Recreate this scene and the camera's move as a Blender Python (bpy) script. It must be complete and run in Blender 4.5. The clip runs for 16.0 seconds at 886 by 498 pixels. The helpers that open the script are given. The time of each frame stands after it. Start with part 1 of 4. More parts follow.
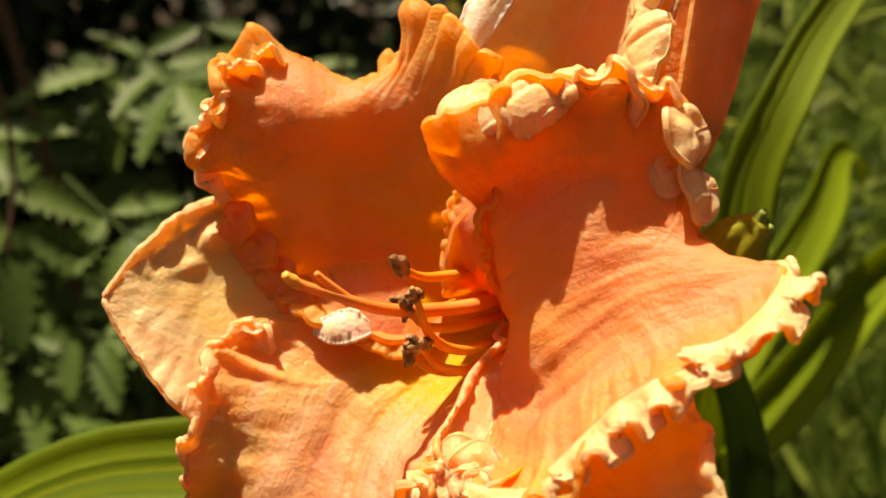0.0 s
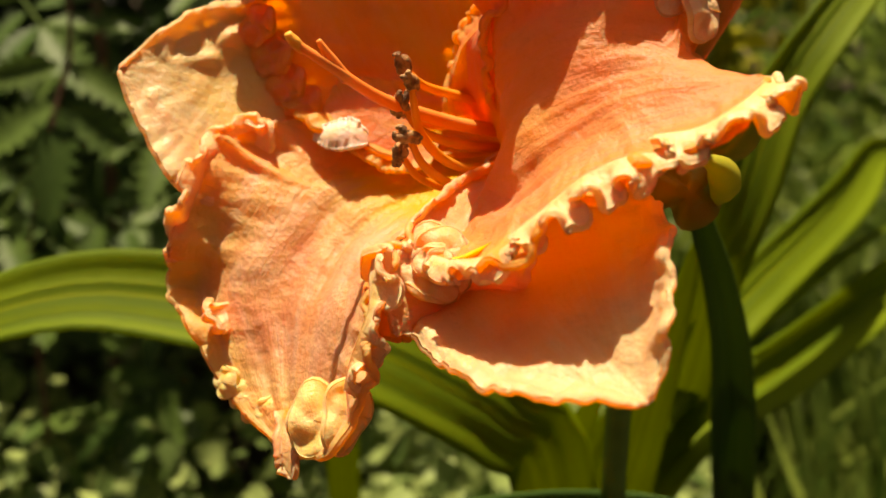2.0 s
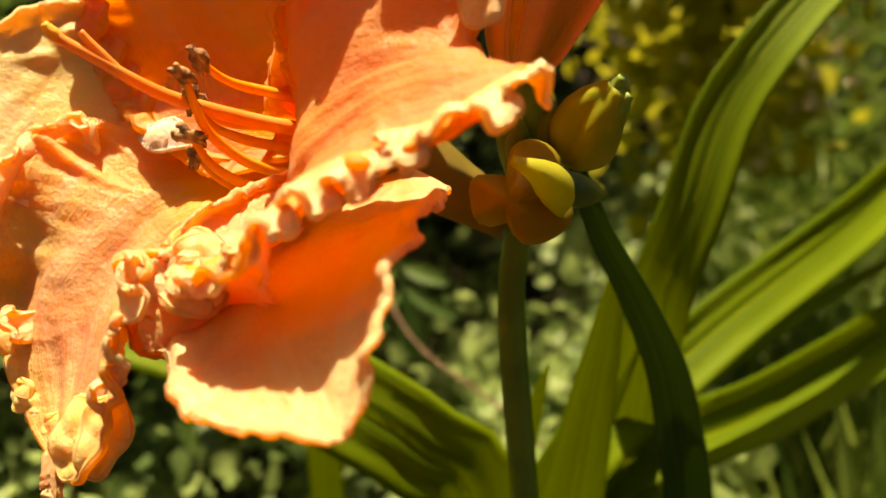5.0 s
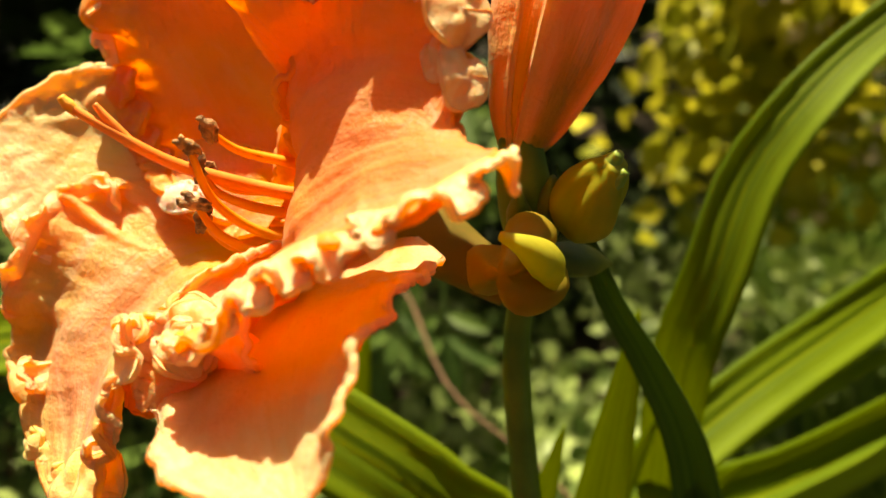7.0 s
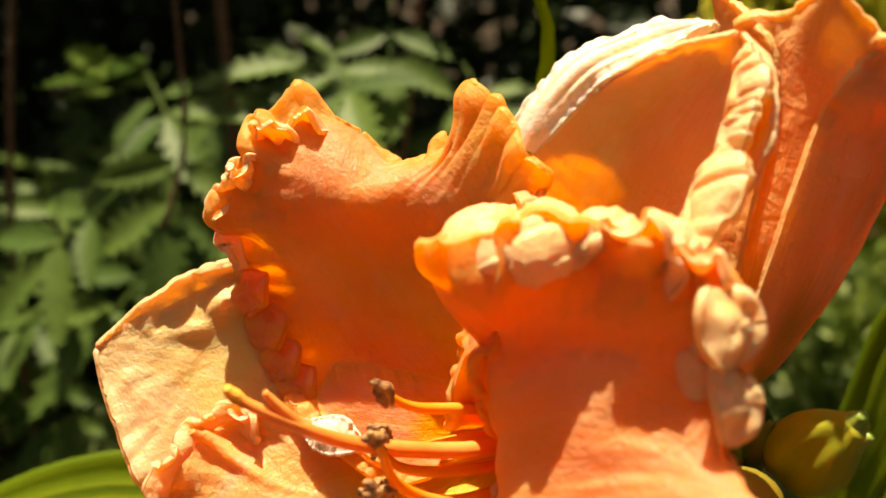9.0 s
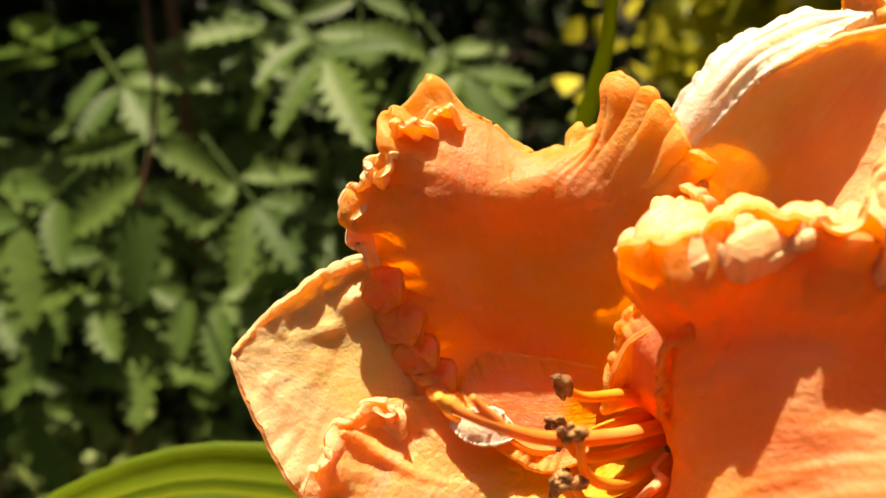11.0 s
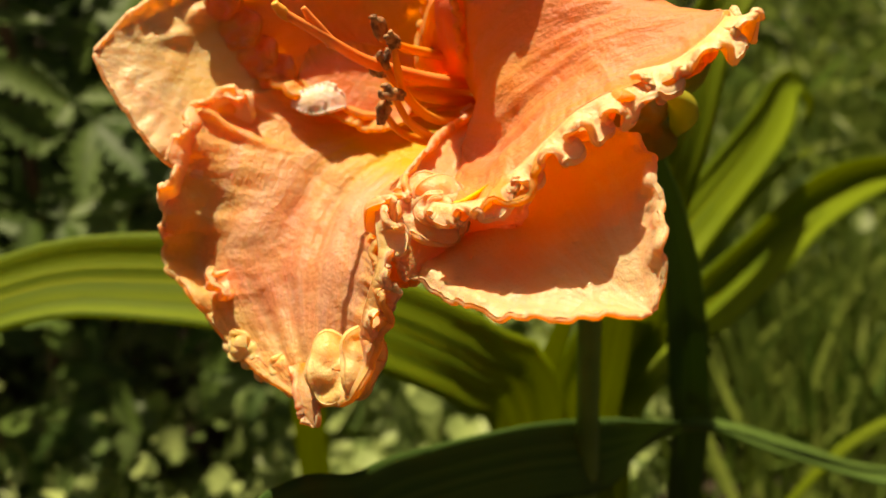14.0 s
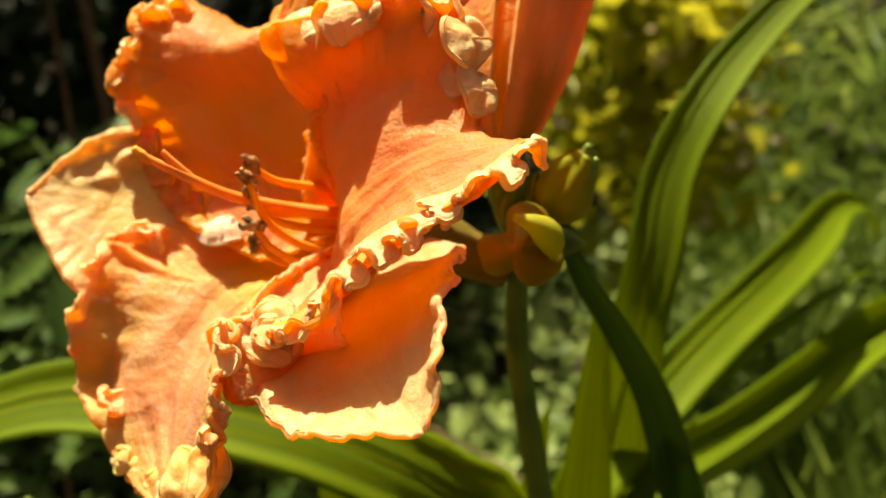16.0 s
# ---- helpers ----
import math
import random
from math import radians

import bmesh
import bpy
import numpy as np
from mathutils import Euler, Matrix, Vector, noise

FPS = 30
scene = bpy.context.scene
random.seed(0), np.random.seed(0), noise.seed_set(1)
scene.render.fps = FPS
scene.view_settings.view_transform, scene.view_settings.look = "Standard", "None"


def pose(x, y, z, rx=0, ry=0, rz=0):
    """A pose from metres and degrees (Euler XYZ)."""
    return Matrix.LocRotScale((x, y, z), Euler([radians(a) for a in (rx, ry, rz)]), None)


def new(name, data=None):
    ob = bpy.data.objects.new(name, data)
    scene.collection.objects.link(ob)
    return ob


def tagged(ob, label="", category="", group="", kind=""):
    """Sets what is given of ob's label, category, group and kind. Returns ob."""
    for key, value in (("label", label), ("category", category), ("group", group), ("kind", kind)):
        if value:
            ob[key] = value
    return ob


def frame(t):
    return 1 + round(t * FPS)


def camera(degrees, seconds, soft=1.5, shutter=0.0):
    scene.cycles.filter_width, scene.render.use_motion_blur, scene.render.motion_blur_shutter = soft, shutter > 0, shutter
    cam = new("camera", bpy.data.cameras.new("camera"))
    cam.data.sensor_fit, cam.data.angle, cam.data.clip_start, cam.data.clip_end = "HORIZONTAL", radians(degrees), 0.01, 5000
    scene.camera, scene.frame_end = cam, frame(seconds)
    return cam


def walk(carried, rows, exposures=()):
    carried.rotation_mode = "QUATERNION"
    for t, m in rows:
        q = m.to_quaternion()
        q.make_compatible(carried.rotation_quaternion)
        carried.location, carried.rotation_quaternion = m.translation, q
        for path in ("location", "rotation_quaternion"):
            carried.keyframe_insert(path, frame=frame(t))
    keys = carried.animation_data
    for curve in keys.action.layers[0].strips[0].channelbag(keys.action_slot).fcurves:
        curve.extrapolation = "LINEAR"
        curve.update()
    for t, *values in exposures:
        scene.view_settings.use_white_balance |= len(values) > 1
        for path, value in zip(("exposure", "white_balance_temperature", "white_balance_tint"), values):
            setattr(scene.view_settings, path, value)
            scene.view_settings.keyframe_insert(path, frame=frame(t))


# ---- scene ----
cam = camera(51.9, 16.0)
cam.data.dof.use_dof = True
cam.data.dof.focus_distance = 0.185
cam.data.dof.aperture_fstop = 11.5
METRES, EYE, TILT, LEAN, TURN = 0.55, 0.55, -22.0, 5.0, 0.0
ROWS = [
    (0.0, 0.0, 0.0, 0.0, 0.0, 0.0, -0.0),
    (0.5, 0.0258, -0.0009, -0.0145, 0.19, -0.64, -0.3),
    (1.0, 0.0175, -0.0073, -0.0472, 0.25, -0.94, -2.55),
    (1.5, 0.0146, -0.0165, -0.0842, 0.56, -0.62, -5.75),
    (2.0, 0.0266, -0.007, -0.0803, 2.53, 0.82, -8.71),
    (2.5, 0.0806, 0.0068, -0.0661, 5.37, 1.25, -9.3),
    (3.0, 0.1221, 0.0111, -0.0784, 7.24, 1.6, -9.87),
    (3.5, 0.1325, 0.0213, -0.0578, 8.89, 1.53, -10.42),
    (6.0, 0.1429, 0.0431, -0.067, 10.48, 0.13, -9.55),
    (6.5, 0.1836, 0.0422, -0.0608, 13.08, 1.89, -10.56),
    (7.0, 0.1638, 0.0377, -0.045, 14.07, 2.1, -11.81),
    (7.5, 0.1279, 0.0318, -0.0285, 14.26, 2.14, -13.03),
    (8.0, 0.1006, 0.0346, -0.0024, 14.09, 1.32, -13.04),
    (8.5, 0.0775, 0.0436, 0.0342, 14.07, -0.76, -12.13),
    (9.0, 0.0616, 0.0615, 0.0493, 13.44, -1.17, -10.74),
    (11.5, -0.045, 0.0275, 0.0444, 3.52, -3.82, -8.3),
    (12.0, -0.0564, -0.0014, 0.0074, -0.3, -4.05, -8.26),
    (12.5, -0.0716, -0.0182, -0.0297, -2.44, -4.05, -7.25),
    (13.0, -0.0696, -0.0232, -0.0548, -3.07, -3.9, -5.95),
    (13.5, -0.0446, -0.0233, -0.072, -3.13, -3.32, -4.52),
    (14.0, -0.0038, -0.0288, -0.0928, -2.87, -0.5, -3.29),
    (14.5, 0.0289, -0.0375, -0.1051, -1.05, 3.72, -2.47),
    (15.0, 0.0701, -0.0478, -0.1035, 2.56, 6.31, -2.63),
    (15.5, 0.1189, -0.0475, -0.1028, 5.46, 6.96, -3.21),
    (16.0, 0.1265, -0.0391, -0.088, 7.44, 6.97, -3.63),
]
walk(cam, [(t, pose(0, 0, EYE, TILT, LEAN, TURN) @ pose(METRES * x, METRES * y, METRES * z, 90 + pitch, roll, yaw)) for t, x, y, z, yaw, pitch, roll in ROWS],
     exposures=[(0.0, 1.12, 8300.0, 14.0), (1.5, 1.0, 8300.0, 15.0), (3.5, 1.45, 9100.0, 6.0), (6.0, 1.45, 9300.0, 7.0), (6.5, 1.6, 9200.0, 4.0), (7.0, 1.6, 8700.0, 3.0), (8.0, 1.42, 8400.0, 8.0), (9.0, 1.42, 8200.0, 11.0),
                (11.5, 1.45, 8100.0, 13.0), (12.5, 1.05, 8000.0, 20.0), (14.0, 1.0, 8400.0, 15.0), (16.0, 1.42, 8300.0, 0.0)])

# ---- world, sun ----
world = bpy.data.worlds.new("sky")
scene.world = world
world.use_nodes = True
wt = world.node_tree
wt.nodes.clear()
sky = wt.nodes.new("ShaderNodeTexSky")
sky.sky_type = "NISHITA"
sky.sun_disc = False
sky.dust_density, sky.ozone_density, sky.air_density = 6.0, 0.3, 0.7
SUN_DIR = Vector((0.15, -0.17, -0.975)).normalized()      # the way the sunlight travels
sky.sun_elevation = math.asin(-SUN_DIR.z)
sky.sun_rotation = math.atan2(-SUN_DIR.x, -SUN_DIR.y)
wbg = wt.nodes.new("ShaderNodeBackground")
wbg.inputs["Strength"].default_value = 0.027
wout = wt.nodes.new("ShaderNodeOutputWorld")
wt.links.new(sky.outputs[0], wbg.inputs["Color"])
wt.links.new(wbg.outputs[0], wout.inputs["Surface"])
sun_data = bpy.data.lights.new("sun", "SUN")
sun_data.energy, sun_data.angle, sun_data.color = 4.7, radians(0.5), (1.0, 0.93, 0.80)
sun = new("sun", sun_data)
sun.rotation_euler = SUN_DIR.to_track_quat("-Z", "Y").to_euler()


# ---- materials ----
class Nodes:
    """A small shorthand to build one node material."""

    def __init__(self, name):
        self.mat = bpy.data.materials.new(name)
        self.mat.use_nodes = True
        self.t = self.mat.node_tree
        self.t.nodes.clear()

    def n(self, kind, **ins):
        node = self.t.nodes.new(kind)
        for k, v in ins.items():
            self.put(node.inputs[k.replace("_", " ")], v)
        return node

    def put(self, socket, v):
        if isinstance(v, bpy.types.NodeSocket):
            self.t.links.new(v, socket)
        else:
            socket.default_value = v

    def math(self, op, a, b=0.0, clamp=False):
        node = self.t.nodes.new("ShaderNodeMath")
        node.operation, node.use_clamp = op, clamp
        self.put(node.inputs[0], a)
        self.put(node.inputs[1], b)
        return node.outputs[0]

    def mix(self, f, a, b):
        node = self.t.nodes.new("ShaderNodeMix")
        node.data_type = "RGBA"
        self.put(node.inputs[0], f)
        self.put(node.inputs[6], a)
        self.put(node.inputs[7], b)
        return node.outputs[2]

    def step(self, v, a, b, out0=0.0, out1=1.0):
        node = self.t.nodes.new("ShaderNodeMapRange")
        node.interpolation_type = "SMOOTHSTEP"
        for i, x in enumerate((v, a, b, out0, out1)):
            self.put(node.inputs[i], x)
        return node.outputs[0]

    def noise(self, scale, vector=None, detail=3.0, rough=0.55):
        node = self.n("ShaderNodeTexNoise", Scale=scale, Detail=detail, Roughness=rough)
        if vector is not None:
            self.put(node.inputs["Vector"], vector)
        return node.outputs["Fac"]

    def uv(self, sx=1.0, sy=1.0):
        m = self.t.nodes.new("ShaderNodeMapping")
        m.inputs["Scale"].default_value = (sx, sy, 1)
        self.t.links.new(self.t.nodes.new("ShaderNodeTexCoord").outputs["UV"], m.inputs["Vector"])
        return m.outputs[0]

    def where(self):
        return self.t.nodes.new("ShaderNodeTexCoord").outputs["Object"]

    def bump(self, height, strength, distance, normal=None):
        b = self.n("ShaderNodeBump", Height=height, Strength=strength, Distance=distance)
        if normal is not None:
            self.put(b.inputs["Normal"], normal)
        return b.outputs[0]

    def surface(self, color, rough, normal=None, glow_color=None, glow_part=0.0, spec=0.3, metal=0.0, soft=0.0):
        p = self.n("ShaderNodeBsdfPrincipled", Base_Color=color, Roughness=rough, Metallic=metal)
        p.inputs["Specular IOR Level"].default_value = spec
        if soft:
            p.inputs["Sheen Weight"].default_value, p.inputs["Sheen Roughness"].default_value = 0.22, 0.45
            p.inputs["Sheen Tint"].default_value = (1.0, 0.86, 0.70, 1.0)
            p.inputs["Subsurface Weight"].default_value = soft
            p.inputs["Subsurface Radius"].default_value = (1.0, 0.42, 0.12)
            p.inputs["Subsurface Scale"].default_value = 0.0018
        if normal is not None:
            self.put(p.inputs["Normal"], normal)
        last = p.outputs[0]
        if glow_part:
            tr = self.n("ShaderNodeBsdfTranslucent", Color=glow_color)
            if normal is not None:
                self.put(tr.inputs["Normal"], normal)
            m = self.t.nodes.new("ShaderNodeMixShader")
            self.put(m.inputs[0], glow_part)
            self.t.links.new(last, m.inputs[1])
            self.t.links.new(tr.outputs[0], m.inputs[2])
            last = m.outputs[0]
        o = self.t.nodes.new("ShaderNodeOutputMaterial")
        self.t.links.new(last, o.inputs["Surface"])
        return self.mat


def rgb(r, g, b):
    return (r, g, b, 1.0)


def petal_material(name, body, edge, throat, glow_color, glow_part, throat_end=0.34, vein=1.0, end=0.0, bands=0.0):
    k = Nodes(name)
    sep = k.n("ShaderNodeSeparateXYZ", Vector=k.uv())
    u, v = sep.outputs[0], sep.outputs[1]
    side = k.math("ABSOLUTE", k.math("SUBTRACT", k.math("MULTIPLY", v, 2.0), 1.0))
    place = k.where()
    blot = k.noise(55.0, place, 4.0)
    streak = k.noise(1.0, k.uv(2.5, 34.0), 4.0, 0.6)
    grain = k.noise(1500.0, place, 3.0, 0.6)
    pink = k.mix(k.step(blot, 0.35, 0.7), body, rgb(body[0] * 0.99, body[1] * 0.80, body[2] * 0.98))
    patch = k.noise(24.0, place, 3.0)
    pink = k.mix(k.math("MULTIPLY", k.step(patch, 0.44, 0.66), 0.75), pink, rgb(0.98, min(0.9, body[1] * 1.24), body[2] * 0.85))
    pale = k.noise(38.0, k.uv(0.10, 0.16), 4.0, 0.6)
    pink = k.mix(k.math("MULTIPLY", k.step(pale, 0.42, 0.64), 0.80), pink, rgb(0.98, min(0.9, body[1] * 1.28 + 0.07), min(0.8, body[2] * 1.6 + 0.06)))
    col = k.mix(k.math("MULTIPLY", k.step(streak, 0.42, 0.75), 0.45), pink, edge)
    rib = k.math("MULTIPLY", k.step(side, 0.02, 0.14, 1.0, 0.0), k.step(u, 0.25, 0.75, 0.55, 0.0))
    col = k.mix(rib, col, edge)
    col = k.mix(k.math("MULTIPLY", k.step(k.math("ADD", side, k.math("MULTIPLY", k.math("SUBTRACT", patch, 0.5), 0.5)), 0.48, 0.92), 0.9), col, edge)
    glow = k.math("MULTIPLY", k.step(k.math("ADD", u, k.math("MULTIPLY", k.math("SUBTRACT", streak, 0.5), 0.25)), throat_end * 0.55, throat_end, 1.0, 0.0),
                  k.step(side, 0.30, 0.75, 1.0, 0.0))
    col = k.mix(glow, col, throat)
    if bands:
        wide = k.noise(1.0, k.uv(1.2, 9.0), 3.0, 0.5)
        col = k.mix(k.math("MULTIPLY", k.math("MULTIPLY", k.step(wide, 0.46, 0.62), k.step(u, 0.28, 0.45)), bands), col, rgb(0.98, 0.74, 0.50))
    if end:
        col = k.mix(k.math("MULTIPLY", k.step(k.math("ADD", u, k.math("MULTIPLY", patch, 0.2)), 0.80, 1.02), end), col, edge)
    veins = k.noise(1.0, k.uv(2.0, 95.0), 3.0, 0.6)
    col = k.mix(k.math("MULTIPLY", k.step(veins, 0.50, 0.72), 0.20), col, rgb(min(1.0, body[0] * 1.02), min(1.0, body[1] * 1.25 + 0.05), min(1.0, body[2] * 1.45 + 0.03)))
    col = k.mix(k.math("MULTIPLY", k.step(veins, 0.46, 0.30), 0.13), col, rgb(body[0] * 0.93, body[1] * 0.72, body[2] * 0.60))
    wrinkle = k.noise(1.0, k.uv(5.0, 38.0), 5.0, 0.6)
    crepe = k.noise(900.0, place, 4.0, 0.65)
    nrm = k.bump(wrinkle, 0.32 * vein, 0.0016)
    nrm = k.bump(k.noise(150.0, place, 3.0, 0.6), 0.62 * min(1.0, vein + 0.15), 0.0020, nrm)
    nrm = k.bump(k.noise(420.0, place, 3.0, 0.6), 0.35, 0.0009, nrm)
    nrm = k.bump(crepe, 0.42, 0.0005, nrm)
    nrm = k.bump(grain, 0.25, 0.00018, nrm)
    thr = k.mix(0.90, col, glow_color)
    rough = k.step(grain, 0.40, 0.65, 0.48, 0.26)
    return k.surface(col, rough, nrm, thr, glow_part, spec=0.5, soft=0.14)


PETAL_REVERSE = petal_material("petal_reverse", rgb(0.97, 0.67, 0.32), rgb(0.98, 0.80, 0.48), rgb(0.90, 0.50, 0.12), rgb(1.0, 0.46, 0.002), 0.66, 0.15, 0.6)
PETAL = petal_material("petal_peach", rgb(0.97, 0.49, 0.225), rgb(0.99, 0.74, 0.20), rgb(0.96, 0.72, 0.015), rgb(1.0, 0.46, 0.002), 0.74, vein=0.8)
PETAL_LOW = petal_material("petal_peach_yellow_throat", rgb(0.97, 0.52, 0.265), rgb(0.99, 0.78, 0.28), rgb(0.97, 0.74, 0.012), rgb(1.0, 0.47, 0.002), 0.68, 0.48, end=0.85, bands=0.75)
SEPAL = petal_material("sepal_peach", rgb(0.98, 0.66, 0.29), rgb(0.99, 0.84, 0.48), rgb(0.93, 0.50, 0.08), rgb(1.0, 0.47, 0.002), 0.60, 0.2, 0.45)
LEMON = petal_material("petal_gold_margin", rgb(0.98, 0.73, 0.28), rgb(0.99, 0.84, 0.47), rgb(0.95, 0.7, 0.2), rgb(1.0, 0.50, 0.008), 0.50, 0.1, 0.4)
LEMON_END = petal_material("petal_lemon_end", rgb(0.98, 0.80, 0.24), rgb(0.99, 0.90, 0.44), rgb(0.96, 0.74, 0.15), rgb(1.0, 0.60, 0.01), 0.50, 0.1, 0.4)
BLUSH = petal_material("petal_blush_white", rgb(0.97, 0.80, 0.60), rgb(0.98, 0.90, 0.78), rgb(0.95, 0.7, 0.5), rgb(1.0, 0.58, 0.06), 0.38, 0.05, 0.12)
PEACHY = petal_material("petal_pale_peach", rgb(0.97, 0.66, 0.29), rgb(0.98, 0.78, 0.42), rgb(0.94, 0.6, 0.26), rgb(1.0, 0.50, 0.02), 0.48, 0.05, 0.4)
TRUMPET = petal_material("trumpet_orange", rgb(0.92, 0.48, 0.16), rgb(0.96, 0.64, 0.22), rgb(0.36, 0.33, 0.05), rgb(1.0, 0.52, 0.04), 0.50, 0.42)


def plain_plant(name, a, b, rough=0.45, scale=120.0, glow_part=0.25, bump=0.3, spec=0.35, dist=0.0006):
    k = Nodes(name)
    where = k.where()
    f = k.noise(scale, where, 4.0)
    col = k.mix(k.step(f, 0.35, 0.68), a, b)
    nrm = k.bump(k.noise(scale * 4, where, 3.0), bump, dist)
    return k.surface(col, rough, nrm, k.mix(0.5, col, b), glow_part, spec)


PISTIL = plain_plant("pistil_orange", rgb(0.90, 0.27, 0.055), rgb(0.93, 0.36, 0.09), 0.35, 90.0, 0.3)
FILAMENT = plain_plant("filament_amber", rgb(0.86, 0.30, 0.02), rgb(0.90, 0.40, 0.05), 0.35, 90.0, 0.35)
STIGMA = plain_plant("stigma_yellow", rgb(0.92, 0.42, 0.05), rgb(0.94, 0.52, 0.10), 0.5, 300.0, 0.3)
ANTHER = plain_plant("anther_brown", rgb(0.14, 0.055, 0.018), rgb(0.50, 0.26, 0.09), 0.6, 420.0, 0.0, 0.8)
TUBE = plain_plant("tube_olive", rgb(0.20, 0.15, 0.025), rgb(0.26, 0.17, 0.025), 0.6, 60.0, 0.45)
SCAPE = plain_plant("scape_green", rgb(0.10, 0.19, 0.025), rgb(0.16, 0.27, 0.035), 0.4, 60.0, 0.2)
BRACT = plain_plant("bract_green", rgb(0.11, 0.17, 0.03), rgb(0.22, 0.26, 0.05), 0.4, 90.0, 0.25)
BUD = plain_plant("bud_yellow_green", rgb(0.36, 0.39, 0.035), rgb(0.54, 0.49, 0.055), 0.38, 70.0, 0.45)
BUD_TIP = plain_plant("bud_tip_green", rgb(0.20, 0.32, 0.05), rgb(0.30, 0.40, 0.07), 0.4, 150.0, 0.15)
WILT = plain_plant("wilted_amber", rgb(0.46, 0.27, 0.03), rgb(0.42, 0.37, 0.05), 0.42, 60.0, 0.6)


def blade_material(name, dark, light, stripe, glow_part=0.56):
    k = Nodes(name)
    sep = k.n("ShaderNodeSeparateXYZ", Vector=k.uv())
    side = k.math("ABSOLUTE", k.math("SUBTRACT", k.math("MULTIPLY", sep.outputs[1], 2.0), 1.0))
    lines = k.noise(1.0, k.uv(0.8, 70.0), 3.0)
    wide = k.noise(1.0, k.uv(0.5, 9.0), 2.0)
    blot = k.noise(35.0, k.where(), 3.0)
    col = k.mix(k.step(wide, 0.40, 0.58), dark, light)
    col = k.mix(k.math("MULTIPLY", k.step(lines, 0.5, 0.7), 0.35), col, stripe)
    col = k.mix(k.math("MULTIPLY", k.step(blot, 0.5, 0.75), 0.3), col, dark)
    col = k.mix(k.step(side, 0.02, 0.07, 0.5, 0.0), col, stripe)
    nrm = k.bump(k.math("ADD", lines, k.math("MULTIPLY", wide, 0.8)), 0.5, 0.0006)
    return k.surface(col, 0.55, nrm, k.mix(0.8, col, stripe), glow_part, 0.12)


BLADE = blade_material("daylily_blade", rgb(0.085, 0.150, 0.009), rgb(0.19, 0.270, 0.014), rgb(0.42, 0.46, 0.018))


# Bluish blades; the deep, less translucent tone also carries shade painted into the leaf.
BLADE_BLUISH_SHADED = blade_material("daylily_blade_bluish_shaded", rgb(0.045, 0.095, 0.020), rgb(0.085, 0.15, 0.030), rgb(0.17, 0.25, 0.05), 0.34)


def leaf_material(name, a, b, glow_part, rough=0.45):
    """Small leaves, each a little different from the next."""
    k = Nodes(name)
    isl = k.t.nodes.new("ShaderNodeNewGeometry").outputs["Random Per Island"]
    oi = k.t.nodes.new("ShaderNodeObjectInfo").outputs["Random"]
    f = k.math("FRACT", k.math("ADD", k.math("MULTIPLY", isl, 1.0), oi))
    n = k.noise(90.0, k.where(), 3.0)
    col = k.mix(f, a, b)
    col = k.mix(k.math("MULTIPLY", k.step(n, 0.45, 0.7), 0.35), col, rgb(a[0] * 0.6, a[1] * 0.65, a[2] * 0.6))
    nrm = k.bump(k.noise(240.0, k.where(), 3.0), 0.4, 0.0008)
    return k.surface(col, rough, nrm, col, glow_part, 0.2)


SHRUB = leaf_material("shrub_leaf_green", rgb(0.050, 0.098, 0.020), rgb(0.11, 0.175, 0.036), 0.38, 0.5)
# Near-black copy of the shrub leaf green; the deep shade is in the colour.
SHRUB_SHADED = leaf_material("shrub_leaf_shaded", rgb(0.008, 0.017, 0.005), rgb(0.020, 0.036, 0.009), 0.2)
COVER = leaf_material("ground_cover_green", rgb(0.07, 0.12, 0.030), rgb(0.36, 0.45, 0.15), 0.38)
GOLD = leaf_material("golden_leaf", rgb(0.22, 0.24, 0.02), rgb(0.62, 0.55, 0.05), 0.42)
GRASS = leaf_material("grass_green", rgb(0.06, 0.12, 0.018), rgb(0.24, 0.31, 0.06), 0.5)
PALE = leaf_material("pale_blossom", rgb(0.55, 0.45, 0.25), rgb(0.70, 0.58, 0.36), 0.2)
TWIG = plain_plant("twig_brown", rgb(0.10, 0.05, 0.03), rgb(0.17, 0.09, 0.05), 0.8, 200.0, 0.0, 0.8)

kk = Nodes("soil")
_f = kk.noise(14.0, kk.where(), 6.0)
_g = kk.noise(160.0, kk.where(), 5.0)
SOIL = kk.surface(kk.mix(_f, rgb(0.018, 0.013, 0.008), rgb(0.05, 0.036, 0.022)), 0.95, kk.bump(_g, 0.9, 0.006), spec=0.15)


# ---- mesh helpers ----
def arr(points):
    return np.array(points, float) * 0.001


def spline(points, n):
    """n places, evenly apart, on a smooth curve through the points."""
    p = np.asarray(points, float)
    p = np.vstack([2 * p[0] - p[1], p, 2 * p[-1] - p[-2]])
    out = []
    for i in range(1, len(p) - 2):
        a, b, c, d = p[i - 1:i + 3]
        t = np.linspace(0, 1, 24, endpoint=False)[:, None]
        out.append(0.5 * (2 * b + (c - a) * t + (2 * a - 5 * b + 4 * c - d) * t ** 2 + (3 * b - a - 3 * c + d) * t ** 3))
    q = np.vstack(out + [p[-2][None]])
    s = np.concatenate([[0], np.cumsum(np.linalg.norm(np.diff(q, axis=0), axis=1))])
    w = np.linspace(0, s[-1], n)
    return np.stack([np.interp(w, s, q[:, k]) for k in range(q.shape[1])], 1)


def unit(a):
    return a / np.maximum(np.linalg.norm(a, axis=-1, keepdims=True), 1e-9)


def smooth(x, a, b):
    t = np.clip((x - a) / (b - a), 0, 1)
    return t * t * (3 - 2 * t)


